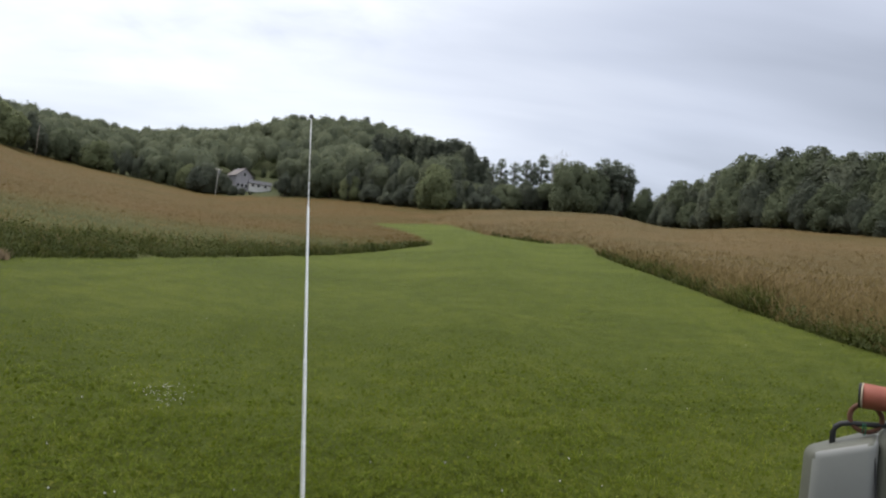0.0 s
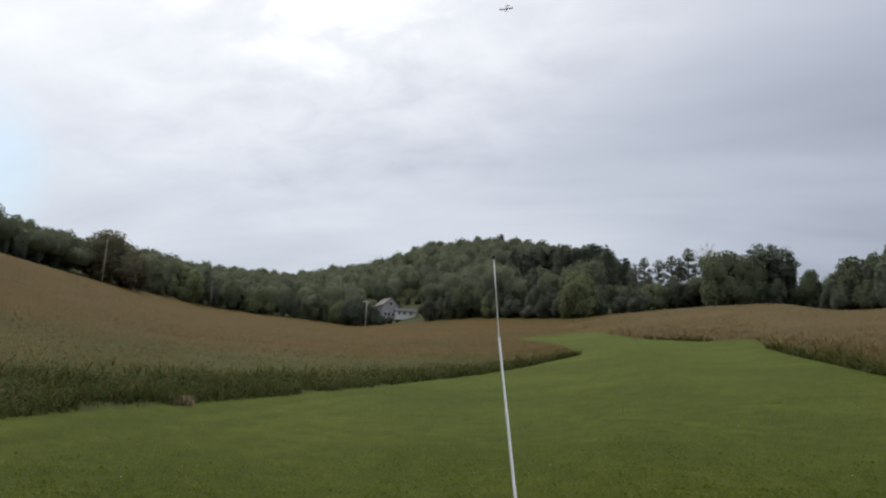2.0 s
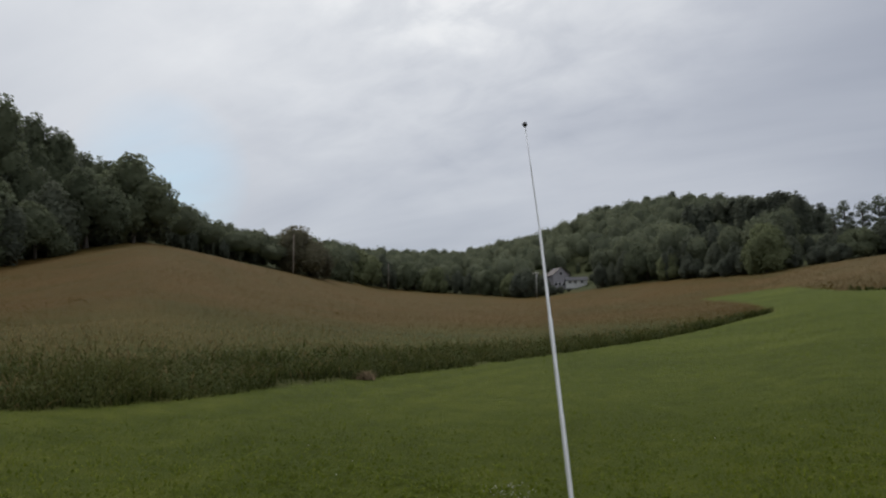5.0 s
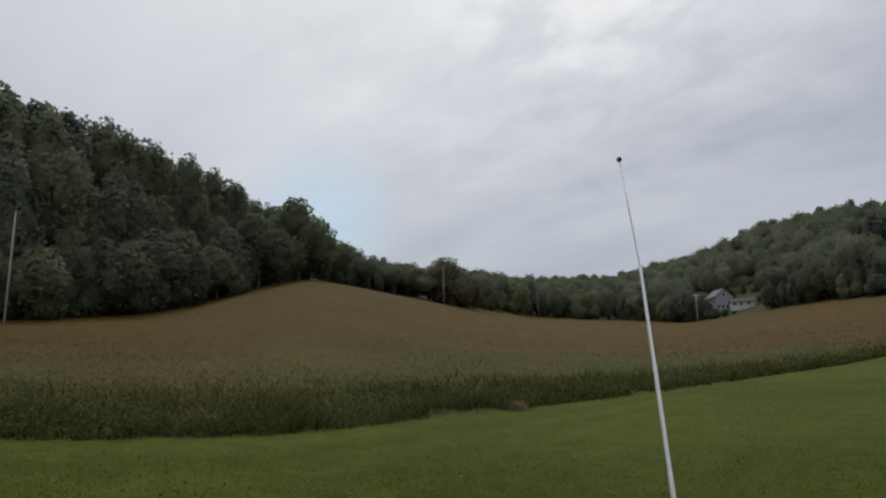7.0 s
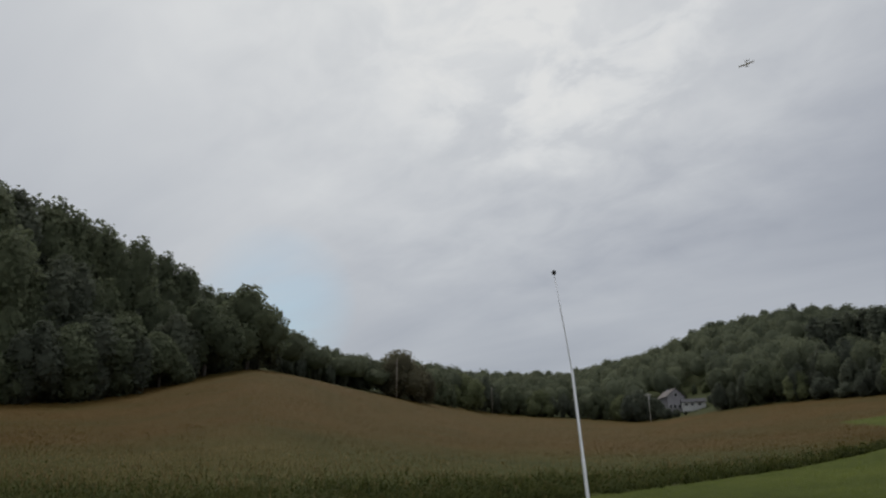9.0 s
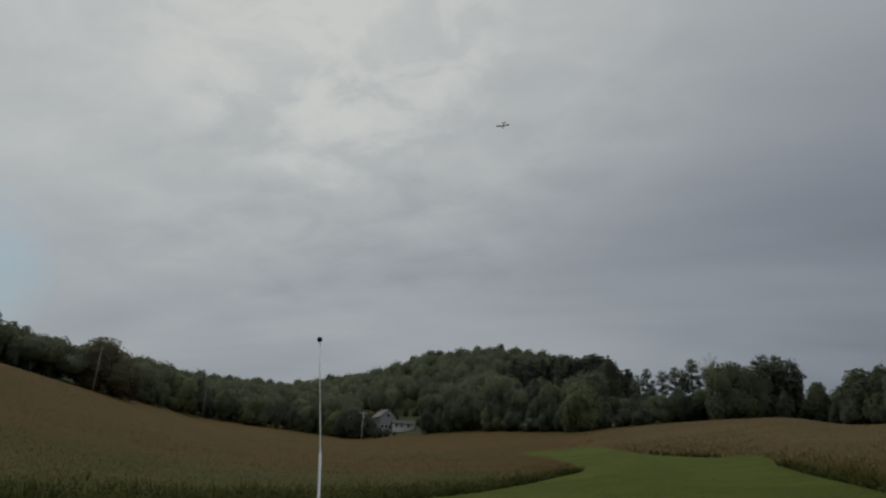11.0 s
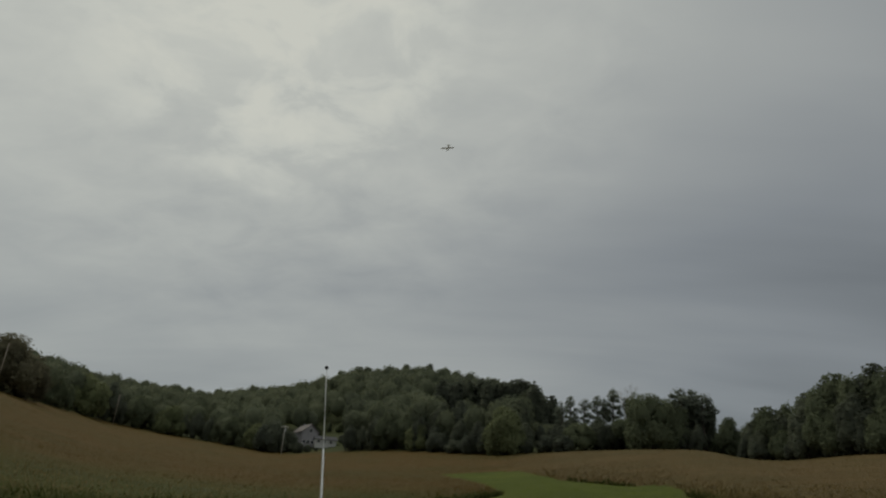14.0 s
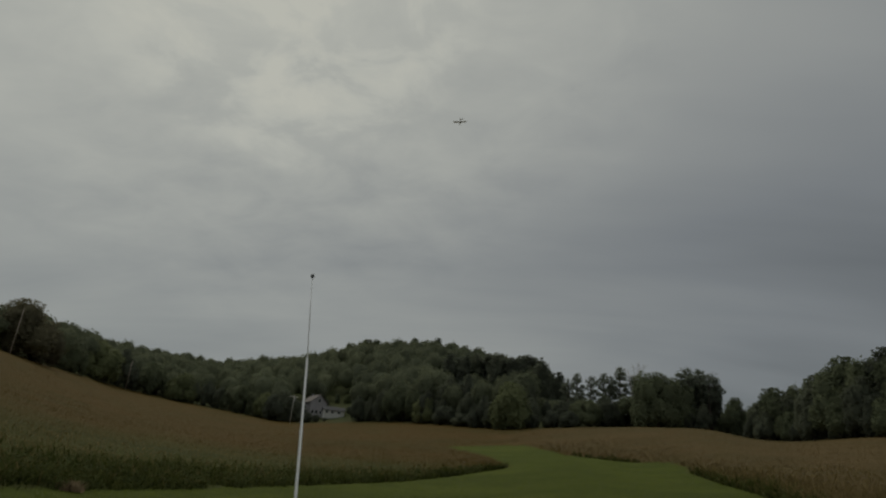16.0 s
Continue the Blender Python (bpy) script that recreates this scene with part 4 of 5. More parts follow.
    # single trees that stand out on the crest of the hill
    for az, top, kind, wide in ((16.0, 11.2, "tall", 1.1), (14.9, 11.6, "broad", 1.2), (13.7, 11.7, "broad", 1.1), (11.4, 11.8, "dark", 1.0), (10.4, 12.2, "broad", 0.9), (9.4, 11.9, "dark", 1.0), (8.55, 12.4, "spruce", 0.9), (7.2, 12.0, "round", 0.7), (5.9, 11.5, "tall", 1.0)):
        r = 0.985 * float(pick(R3, az))
        plant(kind, az, r, top, wide)
    # wood to the right
    for i, az in enumerate(np.concatenate([np.arange(-17.6, -34, -0.85), np.arange(-34, -62, -1.8)])):
        top = float(np.interp(-az, [17.4, 18.8, 21, 23, 25, 26.6, 29, 31, 33, 60], [8.5, 10.0, 10.8, 11.5, 12.2, 12.9, 12.8, 12.4, 12.2, 12.4]))
        low = float(pick(E2, az))
        plant(("dark", "tall", "broad", "dark", "tall")[i % 5], az, float(pick(R2, az)) + 7 + rng.uniform(0, 6), top + rng.uniform(-0.8, 0.2), rng.uniform(0.95, 1.3))
        if i % 2:
            plant(("dark", "broad")[i // 2 % 2], az + 0.5, float(pick(R2, az)) + 3 + rng.uniform(0, 2), low + (top - low) * rng.uniform(0.4, 0.75), rng.uniform(1.1, 1.5))
        if i % 3 == 0:
            plant("bush", az - 0.3, float(pick(R2, az)) + 1.5, low + rng.uniform(0.9, 2.0), rng.uniform(0.9, 1.3))
    # wood to the left
    for i, az in enumerate(np.concatenate([np.arange(52.9, 84, 1.1), np.arange(84, 108, 2.2)])):
        top = float(np.interp(az, [52, 53, 54, 57, 61.4, 65, 69, 73.5, 76, 80, 108], [12.1, 13.0, 13.9, 15.7, 17.4, 18.8, 20.2, 21.2, 21.4, 21.2, 21]))
        low = float(pick(E2, az))
        r = float(pick(R2, az)) + 8 + rng.uniform(0, 5)
        plant(("tall", "dark", "tall", "broad")[i % 4], az, r + 14, top + rng.uniform(-1.0, 0.1), rng.uniform(0.75, 1.05))
        plant(("dark", "tall")[i % 2], az + 0.6, r + 3, low + (top - low) * rng.uniform(0.5, 0.82), rng.uniform(0.85, 1.2))
        if i % 3 < 2:
            plant(("dark", "broad", "tall")[i % 3], az + rng.uniform(-0.4, 0.4), float(pick(R2, az)) + rng.uniform(-1, 2), low + rng.uniform(3.0, 6.5), rng.uniform(1.2, 1.6))


build_trees()


def build_forest():
    """The woods behind: too many crowns to count, as one mass of leaf sprays."""
    rng = np.random.default_rng(33)
    spots = []
    for a0, a1, first, last, gap in ((0, 52, 1.05, 1.10, 7.8), (50, 110, 1.24, 1.45, 8.5), (-62, -17.5, 1.14, 1.3, 8.5), (-17.5, 0, 1.25, 1.0, 9.0), (110, 298, 1.05, 1.1, 25.0)):
        for az in np.arange(a0, a1, 0.5):
            r = float(pick(R2, az)) * first + rng.uniform(0, gap)
            stop = float(pick(R3, az)) * last + 20
            while r < stop:
                if rng.uniform() < math.radians(0.5) * r / gap:
                    spots.append((az + rng.uniform(-0.3, 0.3), r))
                r += gap * rng.uniform(0.75, 1.25)
    spots = np.array(spots)
    # clear the yard of the house
    yard = (spots[:, 0] > 15.2) & (spots[:, 0] < 20.9) & (spots[:, 1] < 282)
    spots = spots[~yard]
    x, y, z = at(spots[:, 0], spots[:, 1])
    n = len(spots)
    h = rng.uniform(11, 17, n)
    w = rng.uniform(7.5, 11, n) * np.where((spots[:, 0] > 0) & (spots[:, 0] < 52), 0.9, 1.0)
    h = np.where((spots[:, 0] < 0) & (spots[:, 0] > -17.5), h * 0.42, h)
    h = np.where((spots[:, 0] > 43) & (spots[:, 0] < 53), h * 0.64, h)
    h = np.where((spots[:, 0] < -17.5) & (spots[:, 0] > -62), h * 0.72, h)
    h = np.where((spots[:, 0] > 53) & (spots[:, 0] < 110), h * 0.9, h)
    h = np.where((spots[:, 0] > 24) & (spots[:, 0] <= 43), h * 0.88, h)
    # nearer crowns hold more and finer sprays
    near = spots[:, 1] < 240
    k = np.repeat(np.arange(n), np.where(near, 420, 170))
    d = rng.normal(0, 1, (len(k), 3))
    d[:, 2] = np.abs(d[:, 2]) - 0.35
    d /= np.linalg.norm(d, axis=1)[:, None]
    f, g = clumps(d, rng.normal(0, 2.6, (n, 4, 3))[k], rng.uniform(0, 6, (n, 4))[k])
    g -= (g * d).sum(1)[:, None] * d
    facing = d - 0.6 * g
    facing /= np.linalg.norm(facing, axis=1)[:, None]
    half = np.stack([w / 2, w / 2, h * 0.36], -1)
    mid = np.stack([x, y, z + h * 0.6], -1)
    centres = mid[k] + d * half[k] * ((0.76 + 0.36 * f) * rng.uniform(0.86, 1.02, len(k)))[:, None]
    far = np.hypot(centres[:, 0], centres[:, 1])
    # the dense inside of every crown
    B, T = BALL_COARSE
    lump = rng.uniform(0.72, 0.90, (n, len(B), 1))
    inner = (mid[:, None] + B[None] * lump * half[:, None]).reshape(-1, 3)
    q = np.tile(B + np.array([0, 0, 0.45]), (n, 1))
    core = (inner, (np.arange(n)[:, None, None] * len(B) + T[None]).reshape(-1, 3), q / np.linalg.norm(q, axis=1)[:, None])
    me = leaf_mesh("forest", centres, facing + np.array([0, 0, 0.3]), np.where(near[k], 0.42 + far * 0.0008, 0.40 + far * 0.0010) * rng.uniform(0.7, 1.4, len(k)), rng, facing + np.array([0, 0, 0.45]), 0.22, core)
    structure("forest", me, FOREST, "dense green deciduous forest covering the hills", "forest", kind="stuff")


build_forest()


# ---------------------------------------------------------------- utility poles
def utility_pole(label, tall=9.5, arm=True, can=False, wood=POLE_WOOD):
    root = tagged(new("utility_pole"), label, "utility pole")
    bm = bmesh.new()
    tube(bm, [(0, 0, -0.6), (0, 0, tall * 0.5), (0, 0, tall)], [0.11, 0.095, 0.08], 12)
    part("shaft", bm, wood, root)
    if arm:
        bm = bmesh.new()
        bmesh.ops.create_cube(bm, size=1, matrix=Matrix.Translation((0, 0.15, tall - 0.5)) @ Matrix.Diagonal((2.9, 0.12, 0.18, 1)))
        part("crossarm", bm, wood, root)
        for x in (-1.0, 0.95, 0.0):
            bm = bmesh.new()
            base = (x, 0.15, tall - 0.44) if x else (0, 0, tall)
            tube(bm, [base, (base[0], base[1], base[2] + 0.12), (base[0], base[1], base[2] + 0.2)], [0.03, 0.055, 0.03], 8)
            part("insulator", bm, METAL_GREY, root)
    if can:
        bm = bmesh.new()
        tube(bm, [(0.32, 0, tall - 2.0), (0.32, 0, tall - 1.95), (0.32, 0, tall - 1.1), (0.32, 0, tall - 1.0)], [0.22, 0.26, 0.26, 0.2], 14)
        part("transformer", bm, METAL_GREY, root, "grey transformer can")
    return root


PALE_WOOD = material("bleached_grey_wood", [(0.3, (0.52, 0.50, 0.46)), (0.7, (0.70, 0.68, 0.64))], 4.0, bump=0.3)


def build_poles():
    p = utility_pole("weathered wooden utility pole standing in the hay field", 9.4, arm=False)
    group = "line of utility poles"
    tagged(p, group=group)
    spots = [(41.2, 184, 9.7), (33.05, 278, 6.9), (75.0, 79, 11.6)]
    for i, (az, r, top) in enumerate(spots):
        z = float(height(az, r))
        s = (EYE + r * math.tan(radians(top)) - z) / 9.4
        x, y, _ = at(az, r)
        m = pose(float(x), float(y), z) @ Matrix.Diagonal((1, 1, s, 1))
        if i == 0:
            p.matrix_basis = m
        else:
            copy_thing(p, m)
    q = utility_pole("weathered utility pole with crossarm and transformer near the house", 8.8, True, True, PALE_WOOD)
    az, r = 20.15, 242
    x, y, _ = at(az, r)
    z = float(height(az, r))
    s = (EYE + r * math.tan(radians(6.3)) - z) / 8.8
    q.matrix_basis = pose(float(x), float(y), z, 0, 0, 25) @ Matrix.Diagonal((0.95, 0.95, s, 1))


build_poles()

# ---------------------------------------------------------------- house
SIDING = material("grey_siding", [(0.3, (0.30, 0.29, 0.31)), (0.7, (0.38, 0.37, 0.39))], 0.6, bump=0.1)
WHITE_WALL = material("white_painted_wall", [(0.3, (0.55, 0.55, 0.54)), (0.7, (0.72, 0.72, 0.71))], 0.6)
ROOF = material("brown_shingle_roof", [(0.3, (0.17, 0.15, 0.145)), (0.7, (0.25, 0.22, 0.21))], 1.2, bump=0.3)
GREY_ROOF = material("grey_shingle_roof", [(0.3, (0.09, 0.09, 0.10)), (0.7, (0.14, 0.14, 0.15))], 1.2, rough=0.95, bump=0.3, spec=0.1)
GLASS_DARK = material("dark_window_glass", [(0.3, (0.02, 0.022, 0.025)), (0.7, (0.04, 0.043, 0.048))], 1.0, rough=0.1)


def box(bm, x0, x1, y0, y1, z0, z1, bevel=0.0):
    r = bmesh.ops.create_cube(bm, size=1, matrix=Matrix.Translation(((x0 + x1) / 2, (y0 + y1) / 2, (z0 + z1) / 2)) @ Matrix.Diagonal((x1 - x0, y1 - y0, z1 - z0, 1)))
    if bevel:
        edges = list({e for v in r["verts"] for e in v.link_edges})
        bmesh.ops.bevel(bm, geom=edges, offset=bevel, segments=2, affect="EDGES")
    return r["verts"]


def gable_body(w, d, eaves, ridge, base=-1.5):
    """A wall block with its gables facing -y and +y."""
    bm = bmesh.new()
    prof = [(-w / 2, base), (w / 2, base), (w / 2, eaves), (0, ridge), (-w / 2, eaves)]
    a = [bm.verts.new((x, -d / 2, z)) for x, z in prof]
    b = [bm.verts.new((x, d / 2, z)) for x, z in prof]
    bm.faces.new(a)
    bm.faces.new(b[::-1])
    for i in range(5):
        j = (i + 1) % 5
        bm.faces.new((a[j], a[i], b[i], b[j]))
    bmesh.ops.recalc_face_normals(bm, faces=bm.faces)
    return bm


def gable_roof(w, d, eaves, ridge, over=0.4, thick=0.18):
    bm = bmesh.new()
    k = (ridge - eaves) / (w / 2)
    x1, z1 = w / 2 + over, eaves - over * k
    prof = [(-x1, z1 + 0.02), (0, ridge + 0.02), (x1, z1 + 0.02), (x1, z1 + thick), (0, ridge + thick + 0.05), (-x1, z1 + thick)]
    a = [bm.verts.new((x, -d / 2 - over, z)) for x, z in prof]
    b = [bm.verts.new((x, d / 2 + over, z)) for x, z in prof]
    bm.faces.new(a)
    bm.faces.new(b[::-1])
    for i in range(6):
        j = (i + 1) % 6
        bm.faces.new((a[j], a[i], b[i], b[j]))
    bmesh.ops.recalc_face_normals(bm, faces=bm.faces)
    return bm


def window(parent, x, y, z, w, h):
    bm = bmesh.new()
    box(bm, x - w / 2 - 0.1, x + w / 2 + 0.1, y - 0.06, y + 0.05, z - h / 2 - 0.1, z + h / 2 + 0.1)
    fr = part("window", bm, WHITE_WALL, parent)
    bm = bmesh.new()
    box(bm, x - w / 2, x + w / 2, y - 0.085, y - 0.05, z - h / 2, z + h / 2)
    part("pane", bm, GLASS_DARK, fr)


def build_house():
    az, r = 18.42, 262.0
    x, y, z = (float(v) for v in at(az, r))
    z = z + 0.6
    house = tagged(new("house"), "grey gabled two-storey house at the foot of the wooded hill", "house")
    part("wall", gable_body(6.4, 9.5, 4.9, 7.6), SIDING, house)
    part("roof", gable_roof(6.4, 9.5, 4.9, 7.6), ROOF, house)
    for wx, wz in ((-2.2, 1.2), (-0.7, 1.2), (1.0, 1.2), (0.0, 5.4)):
        window(house, wx, -4.75, wz, 0.9, 1.2)
    bm = bmesh.new()
    box(bm, -0.35, 0.35, 2.0, 2.7, 6.2, 8.2)
    part("chimney", bm, SIDING, house)
    house.matrix_basis = pose(x, y, z, 0, 0, az + 22)
    az2, r2 = 16.75, 254.0
    x2, y2, _ = (float(v) for v in at(az2, r2))
    wing = tagged(new("garage"), "low white garage with dark openings beside the house", "garage")
    bm = gable_body(6, 7.6, 1.6, 2.8)
    bmesh.ops.rotate(bm, verts=bm.verts, cent=(0, 0, 0), matrix=Matrix.Rotation(radians(90), 3, "Z"))
    part("wall", bm, WHITE_WALL, wing)
    bm = gable_roof(6, 7.6, 1.6, 2.8)
    bmesh.ops.rotate(bm, verts=bm.verts, cent=(0, 0, 0), matrix=Matrix.Rotation(radians(90), 3, "Z"))
    part("roof", bm, GREY_ROOF, wing)
    for wx in (-2.6, -0.6, 1.8):
        window(wing, wx, -3.0, 0.85, 0.9, 0.8)
    wing.matrix_basis = pose(x2, y2, z + 0.35, 0, 0, az2 + 5)


build_house()

# ---------------------------------------------------------------- telescopic antenna
CHROME = material("bright_antenna_tube", [(0.3, (0.93, 0.93, 0.95)), (0.7, (0.97, 0.97, 0.98))], 5.0, rough=0.38, metal=0.5)
STEEL = material("dull_steel_wire", [(0.3, (0.28, 0.28, 0.29)), (0.7, (0.42, 0.42, 0.43))], 5.0, rough=0.35, metal=0.6)
DARK = material("dark_plastic", [(0.3, (0.020, 0.020, 0.022)), (0.7, (0.045, 0.045, 0.048))], 8.0, rough=0.5)


def build_antenna():
    tip = Vector((-0.250, 0.728, 1.848))
    whip = Vector((-0.064, -0.120, 1.0)).normalized()
    way = Vector((-0.146, 0.187, 1.0)).normalized()
    joint = tip - whip * 0.105
    base = joint - way * ((joint.z - 0.03) / way.z)
    root = tagged(new("antenna"), "bright telescopic metal antenna with dark tip ball over the lawn", "antenna")
    long = (joint - base).length
    bm = bmesh.new()
    tube(bm, [joint - way * 0.004, joint, tip - whip * 0.05, tip], [0.0009, 0.0008, 0.0006, 0.0005], 10)
    part("whip", bm, CHROME, root, "thin bright whip")
    # ever thicker tubes towards the foot
    cuts = [(0.0, 0.0016), (0.09, 0.0020), (0.18, 0.0024), (0.27, 0.0028), (0.37, 0.0032), (0.52, 0.0037), (0.95, 0.0044)]
    for i, (a, rad) in enumerate(cuts):
        b = cuts[i + 1][0] + 0.004 if i + 1 < len(cuts) else long
        bm = bmesh.new()
        tube(bm, [joint - way * b, joint - way * (a + 0.006), joint - way * (a + 0.004), joint - way * (a + 0.0005)], [rad, rad * 0.95, rad * 0.98, rad * 0.7], 14, caps=False)
        part("section", bm, CHROME, root)
    bm = bmesh.new()
    bmesh.ops.create_uvsphere(bm, u_segments=14, v_segments=10, radius=0.0026, matrix=Matrix.Translation(tip))
    part("tip_ball", bm, DARK, root)
    bm = bmesh.new()
    g = ground_z(base.x, base.y)
    tube(bm, [(base.x, base.y, g - 0.05), (base.x, base.y, g + 0.02), base + way * 0.12], [0.02, 0.02, 0.008], 14)
    part("foot", bm, DARK, root)


build_antenna()

# ---------------------------------------------------------------- model airplane
FILM_WHITE = material("white_covering_film", [(0.3, (0.66, 0.67, 0.68)), (0.7, (0.80, 0.80, 0.80))], 3.0, rough=0.4)


def slab(bm, pts, z0, z1):
    a = [bm.verts.new((x, y, z0)) for x, y in pts]
    b = [bm.verts.new((x, y, z1)) for x, y in pts]
    bm.faces.new(a[::-1])
    bm.faces.new(b)
    for i in range(len(pts)):
        j = (i + 1) % len(pts)
        bm.faces.new((a[i], a[j], b[j], b[i]))


AIRPLANE_AZ, AIRPLANE_EL = 8.4, 31.2


def build_airplane():
    root = tagged(new("model_airplane"), "white high-wing model airplane flying over the field", "model airplane")
    bm = bmesh.new()
    tube(bm, [(0, 0.50, 0), (0, 0.47, 0), (0, 0.25, 0), (0, -0.1, 0.0), (0, -0.68, 0.03)], [0.03, 0.055, 0.07, 0.065, 0.018], 12)
    part("fuselage", bm, FILM_WHITE, root)
    bm = bmesh.new()
    for s in (-1, 1):
        a = [(0, 0.26, 0.085), (s * 0.72, 0.26, 0.125), (s * 0.78, 0.20, 0.13), (s * 0.78, 0.03, 0.13), (s * 0.70, 0.0, 0.125), (0, 0.0, 0.085)]
        lo = [bm.verts.new((x, y, z - 0.012)) for x, y, z in a]
        hi = [bm.verts.new((x, y, z + (0.02 if 0.02 < y < 0.25 else 0.004))) for x, y, z in a]
        bm.faces.new(lo)
        bm.faces.new(hi[::-1])
        for i in range(6):
            bm.faces.new((lo[i], hi[i], hi[(i + 1) % 6], lo[(i + 1) % 6]))
    bmesh.ops.recalc_face_normals(bm, faces=bm.faces)
    part("wing", bm, FILM_WHITE, root)
    bm = bmesh.new()
    slab(bm, [(-0.27, -0.70), (0.27, -0.70), (0.24, -0.56), (-0.24, -0.56)], 0.03, 0.04)
    part("tailplane", bm, FILM_WHITE, root)
    bm = bmesh.new()
    slab(bm, [(-0.72, 0.03), (-0.56, 0.03), (-0.64, 0.24), (-0.73, 0.22)], -0.005, 0.005)
    bmesh.ops.rotate(bm, verts=bm.verts, cent=(0, 0, 0), matrix=Matrix(((0, 0, 1), (1, 0, 0), (0, 1, 0))))
    part("fin", bm, FILM_WHITE, root)
    for s in (-1, 1):
        bm = bmesh.new()
        tube(bm, [(0, 0.22, -0.05), (s * 0.12, 0.22, -0.18)], [0.006, 0.006], 6)
        leg = part("landing_leg", bm, STEEL, root)
        bm = bmesh.new()
        tube(bm, [(s * 0.115, 0.22, -0.19), (s * 0.14, 0.22, -0.19)], [0.04, 0.04], 14)
        part("wheel", bm, DARK, leg)
    bm = bmesh.new()
    slab(bm, [(-0.14, -0.012), (0.14, 0.006), (0.14, 0.012), (-0.14, -0.006)], 0, 0.006)
    bmesh.ops.rotate(bm, verts=bm.verts, cent=(0, 0, 0), matrix=Matrix.Rotation(radians(90), 3, "X"))
    bmesh.ops.translate(bm, verts=bm.verts, vec=(0, 0.51, 0))
    part("propeller", bm, DARK, root)
    az, el, far = radians(AIRPLANE_AZ), radians(AIRPLANE_EL), 78.0
    root.matrix_basis = pose(-math.sin(az) * math.cos(el) * far, math.cos(az) * math.cos(el) * far, EYE + math.sin(el) * far, 0, -12, 16)


build_airplane()

# ---------------------------------------------------------------- quad bike
GREY_PLASTIC = material("grey_matt_plastic", [(0.3, (0.23, 0.235, 0.23)), (0.7, (0.30, 0.305, 0.295))], 2.5, rough=0.55, bump=0.05)
OLIVE_PLASTIC = material("olive_grey_plastic", [(0.3, (0.105, 0.108, 0.088)), (0.7, (0.15, 0.153, 0.125))], 2.5, rough=0.6, bump=0.05)
RED_VINYL = material("faded_red_vinyl", [(0.3, (0.26, 0.075, 0.05)), (0.7, (0.36, 0.12, 0.085))], 6.0, rough=0.6)
RUST = material("rusty_brown_ring", [(0.3, (0.10, 0.045, 0.03)), (0.7, (0.20, 0.09, 0.06))], 12.0, rough=0.7)
GREEN_CORD = material("green_cord", [(0.3, (0.02, 0.10, 0.06)), (0.7, (0.04, 0.17, 0.10))], 20.0)
CREAM = material("cream_piping", [(0.3, (0.5, 0.42, 0.30)), (0.7, (0.6, 0.52, 0.40))], 12.0)
RUBBER = material("black_rubber", [(0.3, (0.015, 0.015, 0.015)), (0.7, (0.03, 0.03, 0.03))], 12.0, rough=0.85, bump=0.3)


def rounded(bm, sx, sy, sz, at_, bevel, taper=1.0, segs=5):
    """A rounded block, narrower at the top by taper."""
    v = bmesh.ops.create_cube(bm, size=1, matrix=Matrix.Diagonal((sx, sy, sz, 1)))["verts"]
    for p in v:
        if p.co.z > 0:
            p.co.x *= taper
            p.co.y *= taper
    bmesh.ops.bevel(bm, geom=list({e for p in v for e in p.link_edges}), offset=bevel, segments=segs, affect="EDGES", profile=0.6)
    bmesh.ops.translate(bm, verts=bm.verts, vec=at_)
    for fc in bm.faces:
        fc.smooth = segs > 2


def ring(bm, centre, axis, big, small, n=28, k=10):
    c, a = Vector(centre), Vector(axis).normalized()
    u = a.orthogonal().normalized()
    v = a.cross(u)
    rows = []
    for i in range(n):
        t = 2 * math.pi * i / n
        d = u * math.cos(t) + v * math.sin(t)
        rows.append([bm.verts.new(c + d * (big + small * math.cos(2 * math.pi * j / k)) + a * small * math.sin(2 * math.pi * j / k)) for j in range(k)])
    for i in range(n):
        for j in range(k):
            bm.faces.new((rows[i][j], rows[(i + 1) % n][j], rows[(i + 1) % n][(j + 1) % k], rows[i][(j + 1) % k])).smooth = True


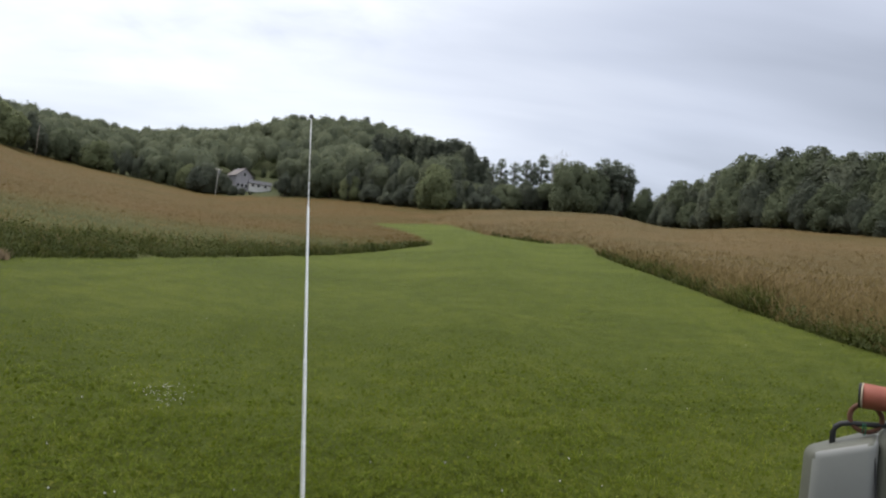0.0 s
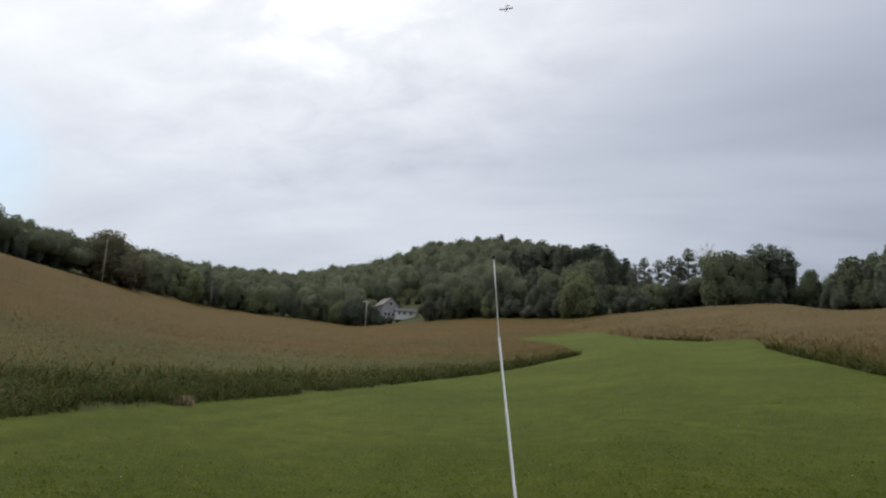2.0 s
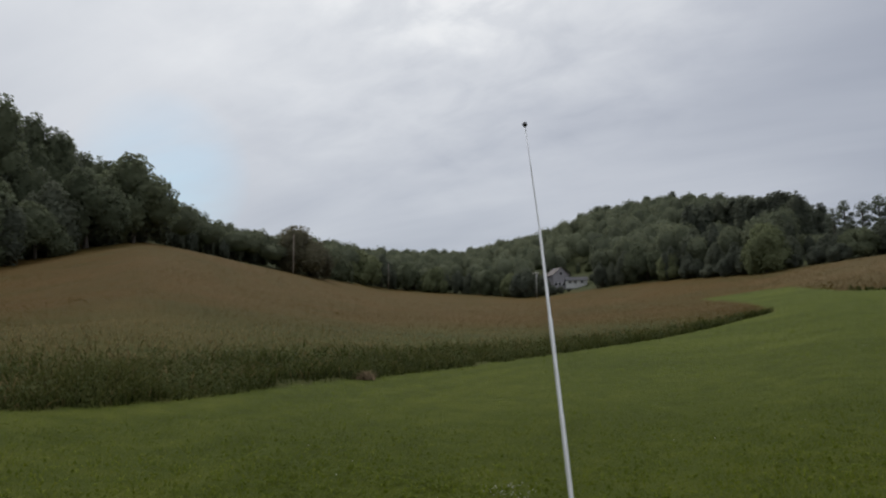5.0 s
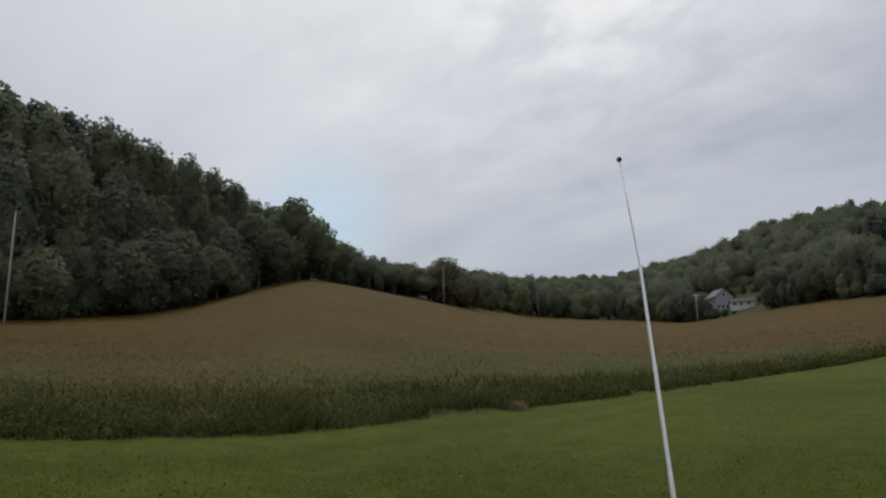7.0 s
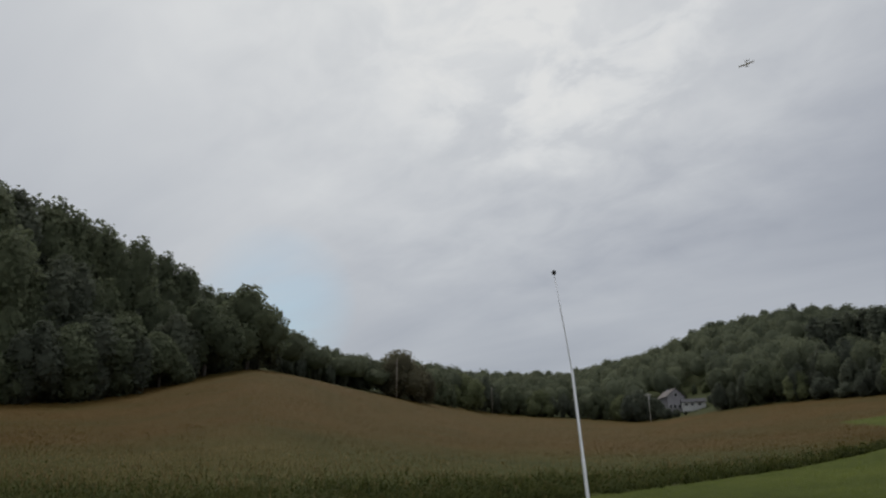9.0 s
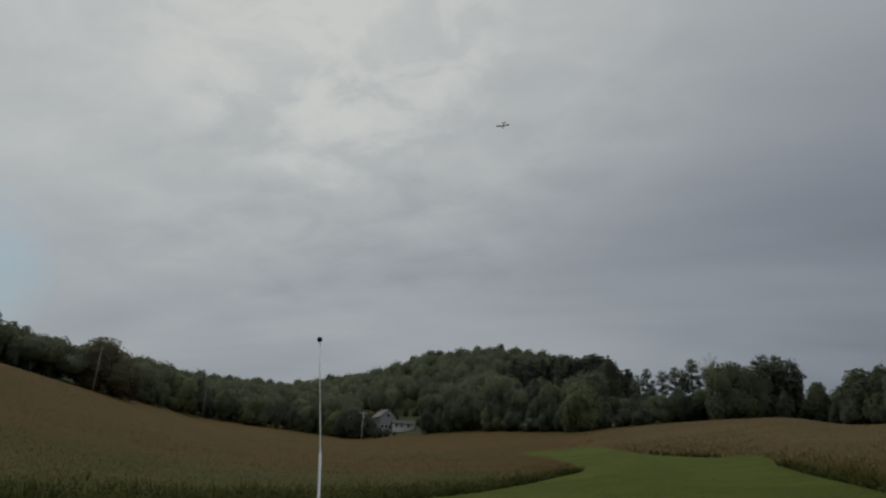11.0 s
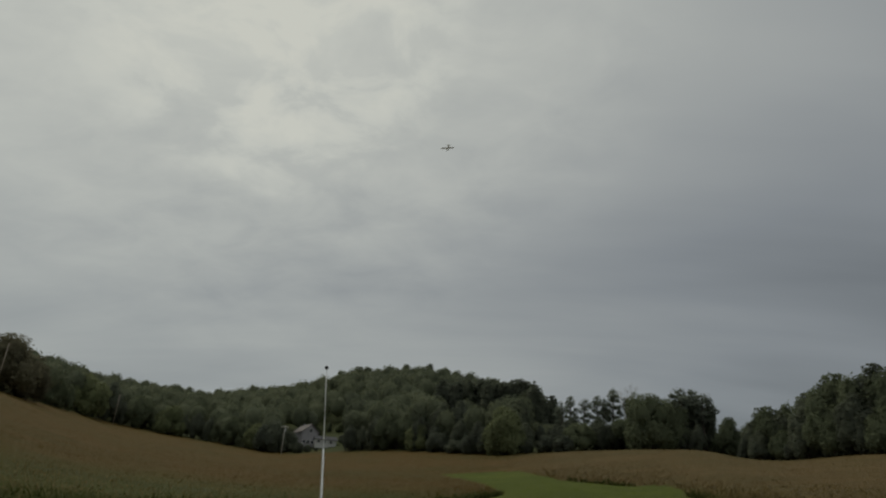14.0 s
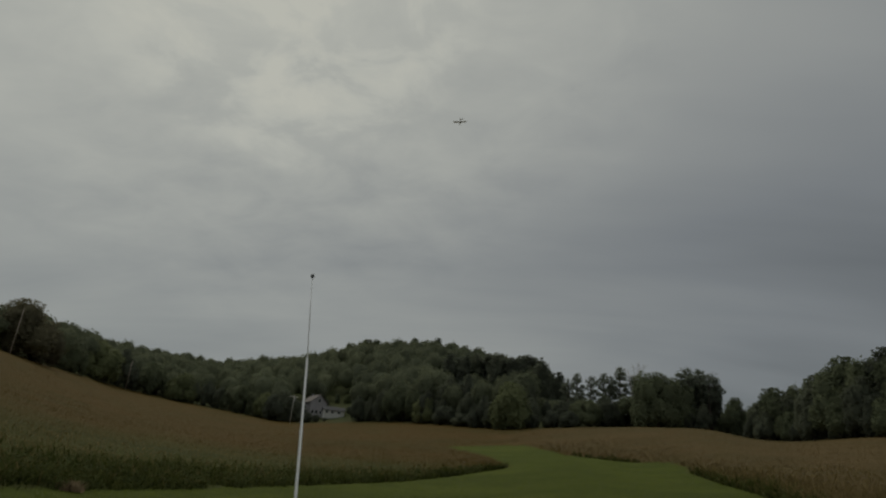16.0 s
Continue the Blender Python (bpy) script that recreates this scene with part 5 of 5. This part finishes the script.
def build_quad():
    """Local x runs along the machine, y away from the camera, z up from the ground."""
    root = tagged(new("quad_bike"), "grey quad bike with black tube rack parked on the lawn", "quad bike")
    # faceted hood: a plan of four corners, its top rising to the rear
    bm = bmesh.new()
    plan = [((-0.205, 0.13), 0.700), ((-0.157, -0.055), 0.710), ((0.088, -0.10), 0.822), ((0.112, 0.26), 0.845)]
    foot = [bm.verts.new((x * 1.02, y * 1.04, 0.33)) for (x, y), _ in plan]
    top = [bm.verts.new((x, y, z)) for (x, y), z in plan]
    bm.faces.new(foot[::-1])
    bm.faces.new(top)
    for k in range(4):
        bm.faces.new((foot[k], foot[(k + 1) % 4], top[(k + 1) % 4], top[k]))
    bmesh.ops.recalc_face_normals(bm, faces=bm.faces)
    for fc in bm.faces:
        fc.material_index = int(fc.normal.x < -0.75 or fc.normal.z > 0.8)
    bmesh.ops.bevel(bm, geom=list(bm.edges), offset=0.04, segments=5, affect="EDGES", profile=0.5, material=-1)
    me = bpy.data.meshes.new("hood")
    for fc in bm.faces:
        fc.smooth = True
    bm.to_mesh(me)
    bm.free()
    me.materials.append(GREY_PLASTIC)
    me.materials.append(OLIVE_PLASTIC)
    part("hood", me, None, root)
    bm = bmesh.new()
    rounded(bm, 0.46, 0.50, 0.56, (0.305, 0.145, 0.60), 0.10, 0.94)
    part("fender", bm, OLIVE_PLASTIC, root, "darker olive-grey fender")
    bm = bmesh.new()
    tube(bm, [(0.098 - 0.025 * t * t, -0.106 + 0.03 * t, 0.45 + 0.34 * t) for t in (0, 0.25, 0.5, 0.75, 1)], [0.004] * 5, 8)
    part("seam_trim", bm, DARK, root)
    bm = bmesh.new()
    rounded(bm, 0.62, 0.34, 0.16, (0.95, 0.0, 0.74), 0.07, 0.9)
    part("seat", bm, DARK, root)
    bm = bmesh.new()
    rounded(bm, 1.3, 0.32, 0.24, (0.62, 0, 0.38), 0.06)
    part("frame", bm, DARK, root)
    for x in (0.18, 1.22):
        for y in (-0.42, 0.42):
            bm = bmesh.new()
            ring(bm, (x, y, 0.255), (0, 1, 0), 0.165, 0.09, 30, 12)
            wheel = part("tyre", bm, RUBBER, root)
            bm = bmesh.new()
            tube(bm, [(x, y - 0.06, 0.255), (x, y + 0.06, 0.255)], [0.12, 0.12], 18)
            part("rim", bm, METAL_GREY, wheel)
            # a curved mudguard over each wheel
            bm = bmesh.new()
            arch = []
            for i in range(9):
                a = math.pi * (0.12 + 0.76 * i / 8)
                arch.append([bm.verts.new((x + 0.31 * math.cos(a), y + s * 0.12, 0.255 + 0.31 * math.sin(a) * (1 - 0.06 * (s * y > 0)))) for s in (-1.3, -0.4, 0.5, 1.0)])
            for p, q in zip(arch, arch[1:]):
                for i in range(3):
                    bm.faces.new((p[i], p[i + 1], q[i + 1], q[i])).smooth = True
            bmesh.ops.solidify(bm, geom=list(bm.faces), thickness=0.012)
            bmesh.ops.recalc_face_normals(bm, faces=bm.faces)
            part("mudguard", bm, OLIVE_PLASTIC, root)
    for y in (-0.3, 0.3):
        bm = bmesh.new()
        rounded(bm, 0.46, 0.2, 0.04, (0.70, y, 0.30), 0.012)
        part("footboard", bm, DARK, root)
    bm = bmesh.new()
    rounded(bm, 0.36, 0.5, 0.14, (1.26, 0.0, 0.66), 0.05, 0.9)
    part("tail", bm, GREY_PLASTIC, root)
    for y in (-0.22, -0.07, 0.08, 0.22):
        bm = bmesh.new()
        tube(bm, [(1.10, y, 0.70), (1.10, y, 0.76), (1.13, y, 0.78), (1.50, y, 0.78), (1.52, y, 0.75)], [0.009] * 5, 8)
        part("rear_rack_bar", bm, DARK, root)
    for y in (0.05,):
        bm = bmesh.new()
        tube(bm, [(-0.085, y, 0.64), (-0.085, y, 0.80), (-0.078, y, 0.825), (-0.058, y, 0.843), (-0.03, y, 0.852), (0.2, y, 0.882), (0.42, y, 0.91)], [0.0125] * 7, 10)
        part("rack_tube", bm, DARK, root, "black bent tube of the rack")
    bm = bmesh.new()
    tube(bm, [(0.95, -0.38, 1.02), (0.98, -0.2, 1.0), (0.98, 0.2, 1.0), (0.95, 0.38, 1.02)], [0.014] * 4, 10)
    part("handlebar", bm, DARK, root)
    bm = bmesh.new()
    tube(bm, [(0.98, 0, 0.7), (0.98, 0, 1.0)], [0.03, 0.025], 10)
    part("steering_post", bm, DARK, root)
    x, y, z = (float(v) for v in at(-32.0, 3.48))
    m = pose(x, y, z, 0, 0, -32.0)
    root.matrix_basis = m
    # a red cylinder case lying across the rack, on a rusty ring
    case = tagged(new("cylinder_case"), "faded red vinyl cylinder case tied on the quad bike rack", "case")
    bm = bmesh.new()
    tube(bm, [(0.012, -0.001, 0.992), (0.022, 0, 0.992), (0.10, -0.008, 0.993), (0.30, -0.03, 0.998)], [0.054, 0.057, 0.054, 0.056], 24)
    part("sleeve", bm, RED_VINYL, case)
    bm = bmesh.new()
    ring(bm, (0.015, -0.001, 0.992), (1, -0.09, 0.02), 0.055, 0.0032, 28, 8)
    part("piping", bm, CREAM, case)
    bm = bmesh.new()
    tube(bm, [(0.001, 0.0, 0.9915), (0.003, 0.0, 0.9915), (0.011, -0.001, 0.992)], [0.046, 0.055, 0.056], 24)
    part("end_cap", bm, DARK, case)
    bm = bmesh.new()
    ring(bm, (0.036, 0.05, 0.889), (0, 1, 0), 0.062, 0.011, 30, 10)
    part("hoop", bm, RUST, case, "rusty brown hoop")
    bm = bmesh.new()
    tube(bm, [(0.135, 0.05, 0.93), (0.15, 0.05, 0.86)], [0.014, 0.014], 10)
    part("strut", bm, RUST, case)
    bm = bmesh.new()
    ring(bm, (0.028, 0.05, 0.845), (1, 0, 0), 0.022, 0.0028, 20, 6)
    ring(bm, (0.034, 0.05, 0.838), (1, 0.2, 0), 0.026, 0.0028, 20, 6)
    part("cord", bm, GREEN_CORD, case, "green cord lashing")
    case.matrix_basis = m.copy()


build_quad()
